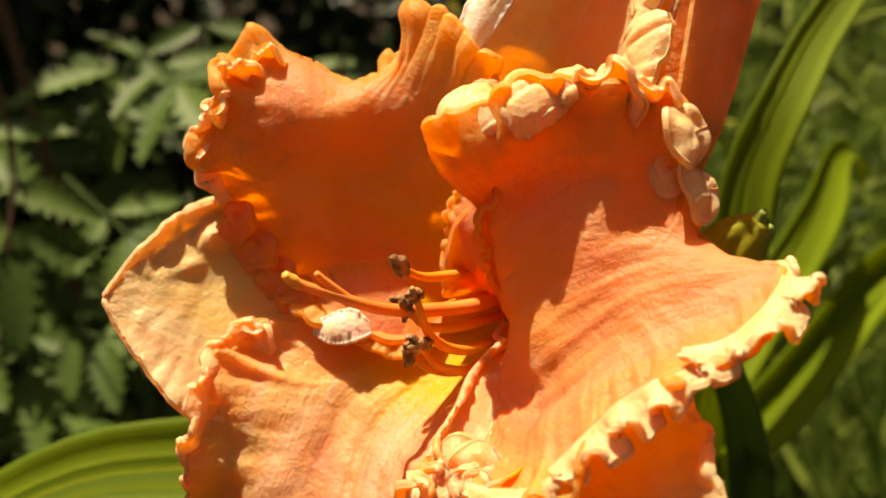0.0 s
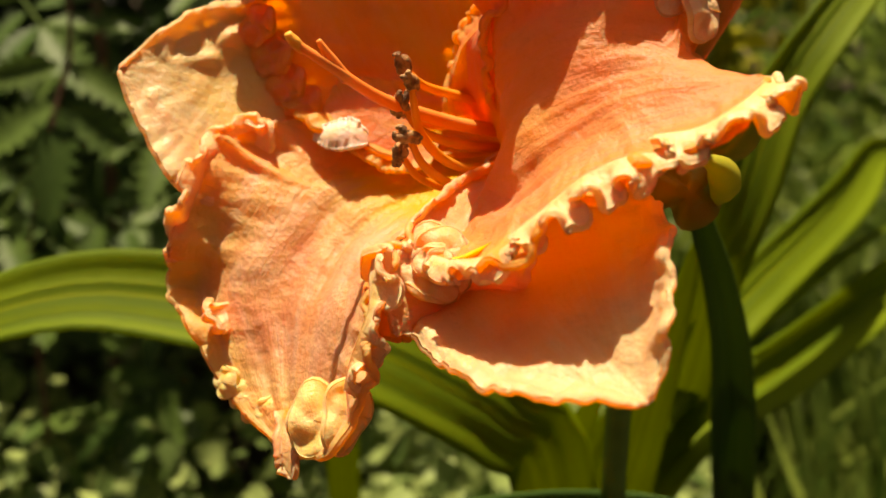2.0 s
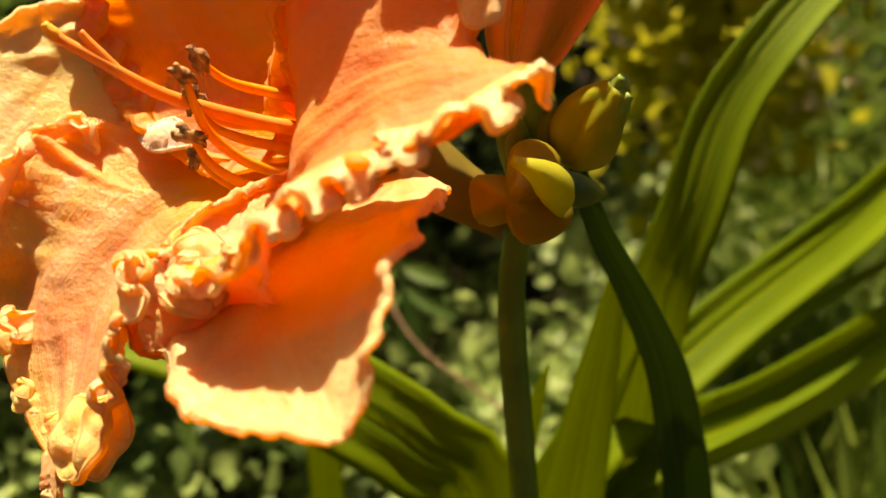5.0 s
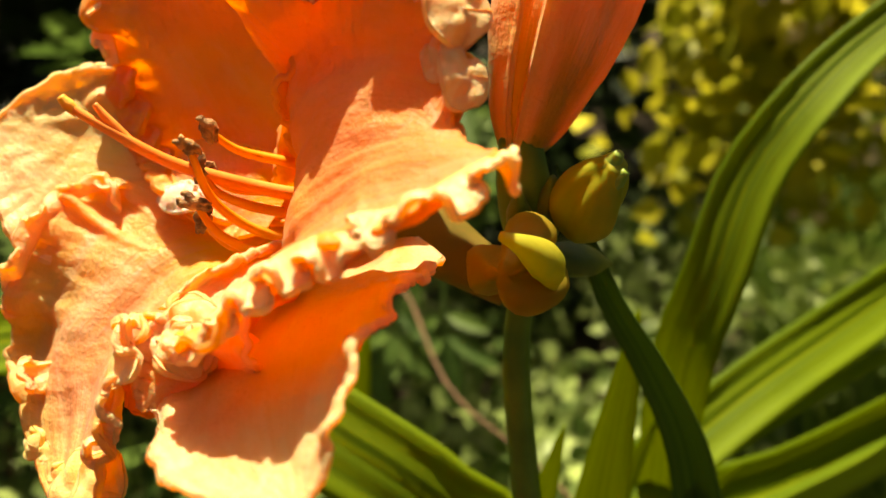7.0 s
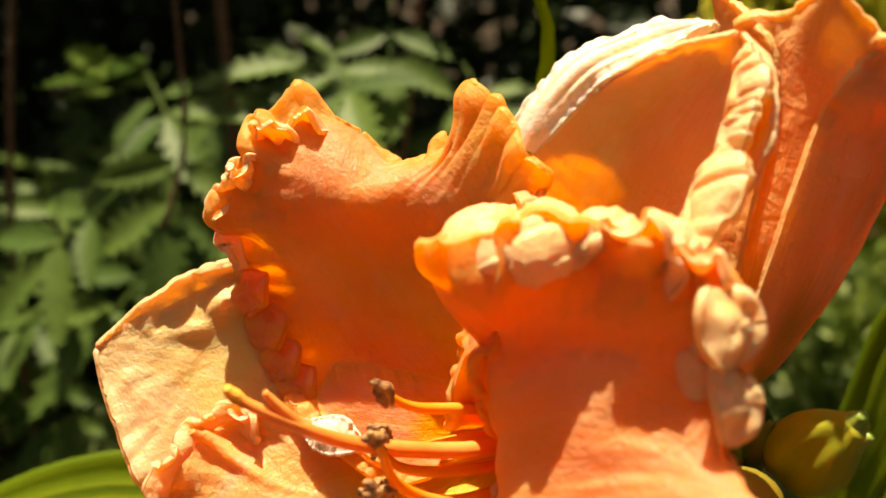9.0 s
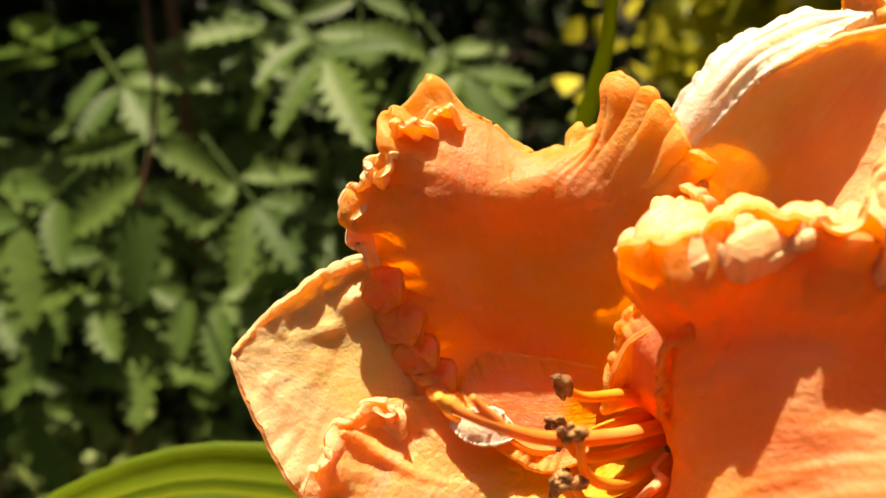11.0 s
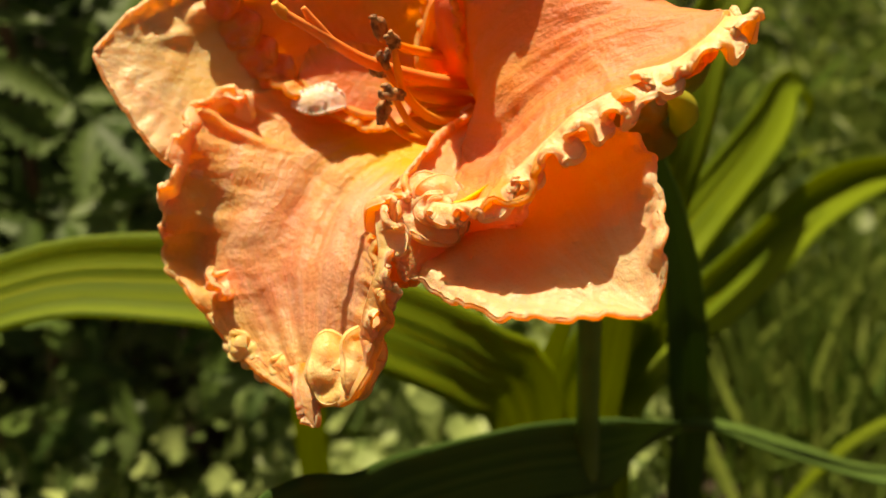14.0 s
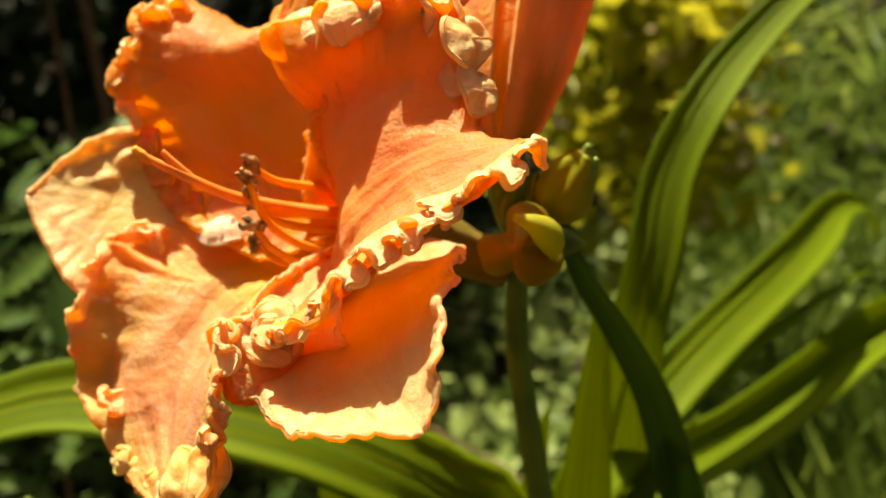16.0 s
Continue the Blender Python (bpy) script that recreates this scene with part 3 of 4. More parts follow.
# flaps of the lower petal's margins
for foot, tip, width, roll in (((-50, 164, 421), (-59, 160.5, 416), 7, 2.3), 
                               ((-52, 188, 452), (-51, 189, 458), 9, 0.6), ((-17, 143, 438), (-13, 142, 446), 7, 0.5)):
    lobe(foot, tip, width, roll, int(width * 10 + abs(foot[0])))
# flaps of the side petal's lip, the upper petal and sepal
for foot, tip, width, roll in (((27, 169.5, 502), (28, 173, 514), 13, 0.9), ((35, 169, 501), (37, 172, 511), 10, 1.0),
                               ((-47, 206, 508), (-50.5, 206, 516), 9, 0.8), ((-42, 211, 510), (-43.5, 210, 518.5), 8, 0.9), ((-50, 204, 504), (-55, 202, 508.5), 8, 0.9), ((-55, 204, 495), (-60, 202, 498.5), 8, 0.7),
                               ((3.6, 200, 502), (2, 194, 509.5), 7, 1.3), ((7, 198, 504), (9, 192, 511), 6.5, 1.2),
                               ):
    lobe(foot, tip, width, roll, int(width * 10 + abs(foot[0])), LEMON_PAIR)
def roll(spine, ahead, radii, turns, folds, seed, material, label="", thick=(0.7, 1.7), foot=-0.5, wide=1.0, crimp=0.4, pinch=0.38):
    """A petal margin rolled over forwards along a spine, pinched into fat lobes; turns: how far it rolls, from its first to its last point."""
    nu, nv = 150, 54
    c = spline(arr(spine), nu)
    u, v = np.linspace(0, 1, nu), np.linspace(0, 1, nv)[None]
    t = unit(np.gradient(c, axis=0))
    f = unit(np.array(ahead, float) - t * (t @ np.array(ahead, float))[:, None])
    up = np.cross(f, t)
    up = up * np.sign(np.mean(up[:, 2]))
    knots = lambda a: np.interp(u, np.linspace(0, 1, len(a)), a)
    phi, _ = swing(u, folds, seed, 0.07)
    r = np.random.RandomState(seed)
    big = r.uniform(0.75, 1.3, 200)[np.floor(phi / (2 * np.pi)).astype(int) % 200]
    dome = np.abs(np.sin(phi / 2)) ** (0.6 if pinch > 0.3 else 1.0)
    fine, _ = swing(u, folds * 3.1, seed + 5, 0.4)
    rad = (knots(radii) * (1 - pinch + (pinch + 0.04) * dome * big) * np.minimum(1, np.sin(np.pi * (0.02 + 0.96 * u)) ** 0.4 + 0.05))[:, None] * (1 + 0.10 * np.sin(v * 5 + 3 * dome[:, None] + seed))
    rad = rad * (1 + 0.07 * crimp * v ** 2 * np.sin(fine)[:, None]) - 0.65 * pinch * knots(radii)[:, None] * v ** 3 * (1 - dome)[:, None]
    ang = foot + (knots(turns)[:, None] * (0.84 + 0.26 * (dome * big)[:, None]) - foot) * v
    slide = (0.9 * np.sin(phi + 1.0)[:, None] + 0.5 * crimp * np.sin(fine + 2)[:, None]) * v ** 2
    p = c[:, None] + 0.001 * (rad * np.sin(ang))[..., None] * up[:, None] - 0.001 * wide * (rad * np.cos(ang))[..., None] * f[:, None] + 0.001 * slide[..., None] * t[:, None]
    p = p + 0.00035 * np.sin(p @ (unit(r.normal(size=3)) * 1900) + 2 * np.sin(p @ (unit(r.normal(size=3)) * 1100)))[..., None] * up[:, None]
    uvs = np.stack([np.broadcast_to(0.35 + 0.5 * u[:, None], (nu, nv)), np.broadcast_to(0.5 + 0.49 * v, (nu, nv))], -1).reshape(-1, 2)
    skin("petal_lobe", flower, material, p, np.broadcast_to(t[:, None], p.shape), np.broadcast_to(smooth(v, 0.8, 1.0), (nu, nv)), thick, uvs, label)


def frill(line, outward, width, waves, amp, seed, material=None):
    """The free edge of a petal as a strip that swings to and fro in loops, more and more towards its rounded rim."""
    nu, nv = 170, 26
    c = spline(arr(line), nu)
    u, v = np.linspace(0, 1, nu), np.linspace(0, 1, nv)[None]
    t = unit(np.gradient(c, axis=0))
    o = unit(np.array(outward, float) - t * (t @ np.array(outward, float))[:, None])
    n = np.cross(t, o)
    n = n * np.sign(np.mean(n @ FACING))
    phi, size = swing(u, waves, seed, 0.10)
    r = np.random.RandomState(seed)
    big = np.interp(u, np.linspace(0, 1, 9), r.uniform(0.6, 1.25, 9))
    fade = np.minimum(1, np.sin(np.pi * (0.03 + 0.94 * u)) ** 0.5 + 0.1)
    a = (amp * big * fade)[:, None]
    tiny, _ = swing(u, waves * 2.7, seed + 3, 0.15)
    h = a * v ** 1.4 * np.sin(phi)[:, None] + 0.12 * a * v ** 3 * np.sin(tiny)[:, None] + 0.9 * np.sin(v * 2.6) * fade[:, None]
    far = width * fade[:, None] * (v - 0.22 * v ** 3 * (1 + np.sin(phi + 0.9)[:, None])) + 0.14 * a * v ** 2 * np.cos(tiny)[:, None]
    slide = -0.4 * a * v ** 1.6 * np.sin(2 * phi + 0.4)[:, None]
    p = c[:, None] + 0.001 * (far[..., None] * o[:, None] + h[..., None] * n[:, None] + slide[..., None] * t[:, None])
    uvs = np.stack([np.broadcast_to(0.4 + 0.4 * u[:, None], (nu, nv)), np.broadcast_to(0.62 + 0.37 * v, (nu, nv))], -1).reshape(-1, 2)
    skin("petal_frill", flower, material or LEMON_PAIR, p, np.broadcast_to(t[:, None], p.shape), np.broadcast_to(smooth(v, 0.6, 1.0), (nu, nv)), (0.6, 1.7), uvs)


# pale puffed lobes on the outer margin of the side petal
def shell(place, long, wide, face, up, seed, material=None, label="pale puffed lobe of a petal margin", puff=0.34):
    """A puffed, cupped flap like half a walnut shell, its rim turned back."""
    f = unit(np.array(face, float))
    y = unit(np.array(up, float) - f * (np.array(up, float) @ f))
    x = np.cross(y, f)
    nu, nv = 36, 36
    th, rr = np.linspace(0, 2 * np.pi, nu)[:, None], np.linspace(0.02, 1, nv)[None]
    edge = 1 + 0.10 * np.sin(2 * th + 1.7 * seed) + 0.08 * np.sin(3 * th + seed) + 0.05 * np.sin(5 * th + 2 * seed)
    high = puff * wide * np.sqrt(np.maximum(0, 1 - (0.94 * rr) ** 2.4)) + 0.05 * wide * np.sin(rr * 7 + 2 * np.sin(th + seed)) * rr + 0.07 * wide * np.sin(2 * th + seed) * rr ** 2 + 0.06 * wide * np.sin(4 * th + 2.3 * seed + 2 * rr) * rr ** 1.5 - 0.07 * wide * np.exp(-((rr * np.cos(th) - 0.15) / 0.12) ** 2) * rr
    p = 0.001 * (np.array(place, float) + (0.5 * wide * rr * edge * np.cos(th))[..., None] * x + (0.5 * long * rr * edge * np.sin(th))[..., None] * y + (high - 1.5)[..., None] * f)
    out = np.broadcast_to(f, p.shape)
    uvs = np.stack([np.broadcast_to(0.4 + 0.5 * rr, (nu, nv)), np.broadcast_to(0.55 + 0.4 * np.cos(th) ** 2, (nu, nv))], -1).reshape(-1, 2)
    skin("petal_lobe", flower, material or (PEACHY, PEACHY), p, out, np.broadcast_to(rr ** 3, (nu, nv)), (0.8, 1.6), uvs, label)


shell((41.5, 165, 502.5), 12.5, 11, (0.72, -0.55, 0.42), (-0.15, 0.2, 1), 1, None, puff=0.24)
shell((43.5, 162.5, 492), 11, 8.5, (0.72, -0.55, 0.42), (0.12, 0.2, 1), 2, None, puff=0.30)
shell((38.5, 166, 495), 8, 7, (0.1, -0.85, 0.5), (-0.3, 0.2, 1), 3, (LEMON, PETAL), "", 0.2)
# lemon lobes crowding the end of the lower petal
for place, long, wide, face, seed, puff in (((-51, 153.5, 408), 6.5, 5.5, (-0.5, -0.7, 0.4), 5, 0.34), ((-47.5, 152, 405.5), 5, 5, (-0.3, -0.8, 0.3), 3, 0.3), ((-44, 150.5, 403.5), 6.5, 5, (-0.2, -0.8, 0.4), 9, 0.34), ((-40, 148, 405), 5, 4.5, (-0.1, -0.8, 0.4), 4, 0.3),
                                             ((-37, 145.5, 402.5), 6, 4, (-0.1, -0.8, 0.3), 6, 0.3), ((-26.5, 137.5, 410), 14, 12, (-0.1, -0.78, 0.55), 2, 0.16), ((-20, 136, 413), 14, 9, (0.3, -0.8, 0.5), 7, 0.14), ((-29, 137, 406.5), 6, 6, (-0.2, -0.75, 0.5), 13, 0.28)):
    shell(place, long, wide, face, (0.1, 0.3, 1), seed, (LEMON_END, LEMON), "", puff)
# soft round scallops along the upper petal's margin, over the sepal
for place, size in (((-55, 201, 480), 7), ((-51.5, 200, 473), 8), ((-47.5, 198, 466.5), 7.5), ((-42.5, 195.5, 462), 7)):
    shell(place, size * 1.3, size * 1.2, (-0.25, -0.9, 0.3), (0.4, 0.2, 1), size, PAIR, "", 0.13)
tepal("petal_lobe", flower, SEPAL_PAIR, [(-33, 144, 408), (-33, 140, 404), (-32, 137, 400), (-31, 135, 397)], [(-37, 146, 406), (-36, 141, 403), (-34, 138, 399), (-31, 135, 397)],
      [(-30, 143, 407), (-30, 139, 403), (-29.5, 136.5, 400), (-31, 135, 397)], 63, (0.6, 0.0, 0.0), (2, 4, 8), start=0.05, nu=30, nv=20, curl=(1.5, 1.5))
# the lip of the side petal, rolled forwards in fat crumpled lobes
roll([(-6, 184, 501.5), (-3, 180.5, 504), (3, 177, 506), (9, 175.5, 507.5), (15, 175, 508.5), (21, 175.5, 508.5)], (-0.25, -1, -0.35), (3.6, 5.2, 5.4, 5.6, 5.2, 4.0), (3.7, 3.5, 3.3, 2.9), 2.2, 21, (LEMON, PETAL), "pale crumpled lobe of the petal lip", wide=1.5)
roll([(16, 174.5, 508), (22, 175.5, 510), (28, 175.5, 509), (34, 175, 507.5), (39, 172, 504)], (0.1, -1, -0.3), (3.6, 5.0, 4.8, 4.2), (2.7, 2.5, 2.5), 2.4, 33, (LEMON, PETAL), "pale crumpled lobe of the petal lip", wide=1.35)
# the side petal's margin, folded back on itself beside the throat
tepal("petal_lobe", flower, PAIR, [(10, 200, 458), (2, 190, 466), (0, 185, 477), (3, 182, 489), (8, 180, 494)],
      [(0, 199, 459), (-7, 190.5, 463), (-6, 191.5, 475), (-3.5, 192, 485), (6, 186, 494)], [(13, 196, 458), (5, 182, 468), (2, 175, 482), (5, 174, 491), (9, 176, 495)],
      73, (0.8, 1.0, 0.3), (3, 7, 16), start=0.15, nu=80, nv=60, lumps=0.0011, thick=(0.6, 1.6))
# the rolled lower margin of the side petal, and the scrolled margin of the lower one
frill([(-4, 140, 446.5), (1, 136.5, 447.5), (7, 132.5, 450.5), (12, 130.5, 455)], (-0.4, -0.6, -0.7), 5.0, 1.8, 1.9, 61)
frill([(10, 131.5, 454.5), (16, 132.5, 460), (22, 133, 466), (28, 133.5, 469.5), (34, 134.5, 471), (39, 136.5, 472.5)], (-0.25, -0.6, -0.75), 7.5, 4.4, 2.5, 64)
frill([(34, 137, 473), (41, 136, 475), (47, 138, 478.5), (52, 143, 481.5), (54, 150, 482)], (0.45, -0.8, -0.35), 7.5, 3.0, 2.8, 66)
frill([(-16, 146, 446), (-16, 140.5, 441.5), (-15.5, 137, 437), (-17, 135.5, 431.5), (-19, 135, 425), (-20, 135, 419)], (0.9, -0.45, -0.05), 5.5, 2.9, 2.4, 67)
frill([(-48, 191, 457.5), (-56, 187, 456), (-60, 179, 452), (-62, 173, 445), (-65, 171, 437), (-67, 170.5, 429)], (-0.75, -0.45, 0.45), 4.5, 4.6, 1.3, 70, (SEPAL, PETAL_REVERSE))
frill([(-56, 203, 485), (-58, 204, 493), (-58, 203.5, 501), (-53, 205, 508)], (-0.9, -0.35, 0.15), 5.0, 3.4, 1.8, 72)
# the broad turned-out margin of the upper sepal
roll([(40, 204, 535), (43, 197, 529), (42, 191, 522), (40, 186, 515), (36, 181, 508), (33, 180, 503)], (0.55, -0.8, 0.1), (3.0, 5.5, 6.0, 5.0, 4.0), (2.6, 2.3, 2.3, 2.6), 1.6, 57, (LEMON, PETAL), "broad crumpled margin of a sepal", wide=1.4, crimp=0.0)
# small inner petals crowding the throat
tepal("petaloid", flower, (PETAL, SEPAL), [(-8, 197, 459), (-17, 193, 459), (-25, 191.5, 460), (-32, 192, 461), (-37, 194, 462)],
      [(-9, 200, 466), (-18, 198, 468), (-26, 197, 469), (-33, 197, 468), (-37, 194, 462)], [(-10, 188, 451), (-18, 185, 449.5), (-25, 185.5, 452), (-31, 187.5, 455.5), (-37, 194, 462)],
      39, (0.5, 0.3, 0.0), (2, 6, 12), start=0.1, nu=60, nv=40, lumps=0.0003, thick=(0.5, 1.0))
tepal("petaloid", flower, (BLUSH, BLUSH), [(-25, 187.5, 456.5), (-29, 186.4, 458), (-34, 187, 457.2), (-38.5, 189.5, 455.5)],
      [(-25, 188, 457.5), (-29, 189, 460.5), (-35, 190, 459), (-38.5, 189.5, 455.5)], [(-25, 187, 455.5), (-28, 185.5, 455), (-33, 186, 454), (-38.5, 189.5, 455.5)],
      39, (0.4, 0.15, 0.0), (2, 4, 12), start=0.02, nu=60, nv=40, lumps=0.0002, thick=(0.6, 1.1), label="small reflexed pinkish white petal lobe")
tepal("petaloid", flower, SEPAL_PAIR, [(10, 190, 451), (2, 172, 450), (-2, 162, 448), (-6, 153, 445)],
      [(6, 188, 455), (-4, 171, 452), (-8, 160, 450), (-12, 150, 446)], [(12, 186, 452), (5, 170, 448), (2, 160, 445), (-2, 152, 444)],
      41, (0.7, 0.5, 0.2), (2, 4, 12), start=0.1, nu=60, nv=40, curl=(3.4, 1.5), lumps=0.0004, thick=(0.5, 1.3))
tepal("petaloid", flower, PAIR, [(13, 190, 452), (7.5, 172, 450), (6, 163, 447), (5, 156, 445)],
      [(10, 190, 455), (4.5, 172, 452.5), (3, 163, 449.5), (5, 156, 445)], [(15, 185, 452), (11, 170, 449), (10, 161, 446), (5, 156, 445)],
      43, (0.8, 0.4, 0.2), (2, 4, 12), start=0.1, nu=60, nv=40, curl=(2.5, 1.0), lumps=0.0004, thick=(0.5, 1.2))
tepal("petaloid", flower, PAIR, [(-1, 167, 441), (-7, 154, 438), (-12, 144, 433), (-14, 140, 429)], [(-7, 167, 445), (-13, 153, 442), (-17, 145, 437), (-14, 140, 429)],
      [(5, 161, 437), (-1, 150, 432), (-8, 143, 428), (-14, 140, 429)], 49, (0.8, 0.6, 0.2), (2, 6, 12), start=0.1, nu=50, nv=36, lumps=0.0004)
tepal("petaloid", flower, SEPAL_PAIR, [(4, 154, 442), (-2, 147, 438), (-7, 142, 434), (-11, 139, 430)],
      [(-6, 154, 445), (-11, 147, 445), (-13, 142, 438), (-11, 139, 430)], [(9, 152, 440), (6, 149, 434), (-2, 146, 431), (-11, 139, 430)],
      45, (0.8, 0.8, 0.3), (2, 5, 11), start=0.1, nu=60, nv=40, lumps=0.0005)
tepal("petaloid", flower, SEPAL_PAIR, [(10, 139, 452), (5, 140, 445), (4, 145, 439), (6, 149, 433)],
      [(0, 137, 447), (-4, 144, 442), (0, 148, 437), (6, 149, 433)], [(16, 133, 456), (14, 136, 447), (12, 143, 439), (6, 149, 433)],
      47, (0.6, 0.7, 0.3), (3, 7, 14), start=0.1, nu=60, nv=40, lumps=0.0003)


# a small rose of nested cups beside the throat
for place, long, wide, seed in (((-4.5, 147, 443), 13, 15, 2), ((-5.5, 143.5, 441.5), 9, 13, 5), ((-2, 144.5, 446), 9, 12, 9), ((-3, 142.6, 444.6), 7.5, 8.5, 4), ((-3.2, 141.2, 445.2), 4.5, 5, 7)):
    shell(place, long, wide, (-0.12, -0.8, 0.6), (0.25, 0.3, 1), seed, SEPAL_PAIR, "", 0.13)
tube("perianth_tube", flower, TUBE, [(44, 206, 438), (32, 206, 444), (20, 206, 450), (8, 205, 453)], [5.0, 7, 9.5, 13], 20)

pistil = tube("pistil", flower, PISTIL, [(10, 196, 458), (-4, 181, 463), (-18, 168, 470), (-28, 160, 478), (-35, 157, 483)], [1.6, 1.6, 1.5, 1.2, 0.9])
tube("stigma", pistil, STIGMA, [(-33, 158, 481), (-35, 157, 483.5), (-35.6, 156.6, 484.5)], [0.9, 1.3, 0.8], 10, 10, origin=FLOWER)


tube("style_prong", pistil, PISTIL, [(-25, 162.5, 475), (-28, 160.6, 479.5), (-30.2, 159.5, 483)], [1.3, 1.1, 0.6], 10, 20, origin=FLOWER)


def stamen(points, tilt, seed):
    f = tube("stamen", flower, FILAMENT, points, [1.2, 1.2, 1.1, 0.7], 10, 30)
    e = np.array(points[-1], float)
    d = np.array(tilt, float)
    d = d / np.linalg.norm(d)
    s = np.cross(d, (0.3, -0.9, 0.2))
    s = s / np.linalg.norm(s)
    for k in (-1, 1):
        pts = [tuple(e + d * h + s * k * (0.55 + 0.25 * math.sin(h * 2 + seed)) + 0.3 * np.sin(h + seed + k)) for h in (-3.0, -1.4, 0.5, 2.2, 3.4)]
        tube("anther", f, ANTHER, pts, [0.4, 1.0, 1.2, 1.0, 0.4], 8, 14, bumpy=0.22, seed=seed, origin=FLOWER)


stamen([(9, 199, 462), (-2, 190, 467), (-11, 181, 471), (-15.5, 176, 476)], (-0.4, -0.3, 1), 1)
stamen([(9, 194, 450), (-3, 178, 454), (-10, 168, 463), (-12, 163, 475)], (-0.2, -0.6, 0.6), 2)
stamen([(9, 196, 454), (-3, 182, 458), (-11, 173, 463), (-14.5, 170, 469)], (0.1, -0.2, 1), 3)
stamen([(8, 192, 446), (-2, 178, 449), (-9, 168, 456), (-12.5, 164.5, 463.5)], (-0.8, -0.4, 0.4), 4)
stamen([(8, 190, 448), (-3, 180, 448), (-11, 174, 452), (-15, 171, 458)], (-0.3, -0.1, -1), 5)
stamen([(7, 198, 458), (-4, 188, 461), (-12, 179, 463), (-16, 176, 467)], (-0.6, -0.3, 0.6), 6)

# ---- flower stalk with buds ----
stalk = thing("flower_stalk", (0.062, 0.27, 0.0), "green daylily stalk bearing buds and a wilted bloom", "flower stalk")
tube("stem", stalk, SCAPE, [(62, 270, -5), (60, 262, 150), (52, 245, 290), (47, 230, 360), (44, 217, 410), (46, 210, 436), (48, 210, 448)], [4.5, 4.5, 4.3, 4.2, 4.2, 4.0, 3.0], 16, 60)


def bud(name, parent, material, axis, radii, lobes, depth, label="", tip_material=None, turn=0.0, n=36, sides=36, hook=0.0):
    """A closed bud along an axis: three tepals meet in furrows."""
    c = spline(arr(axis), n)
    u = np.linspace(0, 1, n)
    rad = np.interp(u, np.linspace(0, 1, len(radii)), radii)
    rad = np.convolve(np.pad(rad, 2, mode="edge"), np.ones(5) / 5, "valid") * 0.001
    t = unit(np.gradient(c, axis=0))
    x = unit(np.cross(t, np.array((0.2, 0.9, 0.3))))
    y = np.cross(t, x)
    ang = np.linspace(0, 2 * np.pi, sides, endpoint=False)
    a = ang[None] + turn + 0.5 * u[:, None]
    groove = 1 - depth * np.abs(np.cos(a * lobes / 2)) ** 6 + 0.02 * np.sin(a * 7 + u[:, None] * 6)
    ring = c[:, None] + (rad[:, None] * groove)[..., None] * (np.cos(ang)[None, :, None] * x[:, None] + np.sin(ang)[None, :, None] * y[:, None])
    verts = np.vstack([ring.reshape(-1, 3), c[:1], c[-1:]])
    f = grid_faces(n, sides, True)
    k = n * sides
    for j in range(sides):
        f.append((k, (j + 1) % sides, j))
        f.append((k + 1, (n - 1) * sides + j, (n - 1) * sides + (j + 1) % sides))
    return mesh_object(name, verts, f, material, parent, label, None, tuple(world_place(stalk)))


b1 = bud("bud", stalk, BUD, [(56, 208, 453.5), (59.3, 205, 458), (63.3, 201, 465), (67, 197.5, 471.5)], [2.8, 6.8, 8.2, 8.2, 7.2, 5.2, 2.4], 3, 0.26, "plump yellow-green closed bud", turn=0.6)
bud("bud_tip", b1, BUD_TIP, [(64.3, 199.5, 467.5), (66.5, 198, 472), (67.6, 197.2, 473.5)], [3.2, 2.8, 1.0], 2, 0.2, n=14, sides=16)
bud("bud_tip", b1, BUD_TIP, [(65.6, 198.5, 465.5), (68.4, 197, 469), (69.3, 196.8, 470)], [2.8, 2.3, 0.9], 2, 0.2, n=14, sides=16)
b2 = bud("bud", stalk, WILT, [(50, 207, 446), (49, 196, 448), (48.5, 183, 450), (48.5, 175, 452)], [2.0, 8.5, 11.8, 11.0, 8.0, 2.5], 3, 0.55, "amber bud with three fleshy lobes", turn=0.2)
bud("bud_tip", b2, BUD, [(49, 172, 461), (54, 175, 458), (57, 181, 453), (57, 187, 447)], [0.8, 2.6, 4.2, 3.4, 1.2], 2, 0.1, "curled yellow-green bud lobe", n=20, sides=18)
bud("bract", stalk, BRACT, [(52, 209, 446), (58, 214, 444), (65, 223, 441)], [3.0, 4.6, 3.6, 0.4], 2, 0.2, n=20, sides=18)
bud("bract", stalk, BRACT, [(47, 212, 446), (51, 208, 456), (53, 203, 466)], [4.0, 5.0, 3.6, 0.5], 2, 0.2, n=20, sides=18)
bud("bract", stalk, BRACT, [(48, 209, 450), (46, 203, 456), (47, 196, 464)], [3.0, 3.6, 2.6, 0.4], 2, 0.2, n=20, sides=18)
bud("pedicel", stalk, SCAPE, [(48, 210, 446), (46, 209, 458), (44.5, 208, 474)], [5.0, 6.4, 6.6, 5.0], 3, 0.3, n=20, sides=18)

# ---- second bloom, still half closed ----
F2 = np.array((44.0, 208.0, 470.0))
flower_two = thing("daylily_flower", tuple(F2 * 0.001), "half-open orange daylily trumpet with ruffled rim", "flower", "daylily blooms")
AX = np.array((0.19, 0.33, 0.93))
AX = AX / np.linalg.norm(AX)
EX = np.cross((0, 1, 0), AX)
EX = EX / np.linalg.norm(EX)
EY = np.cross(AX, EX)


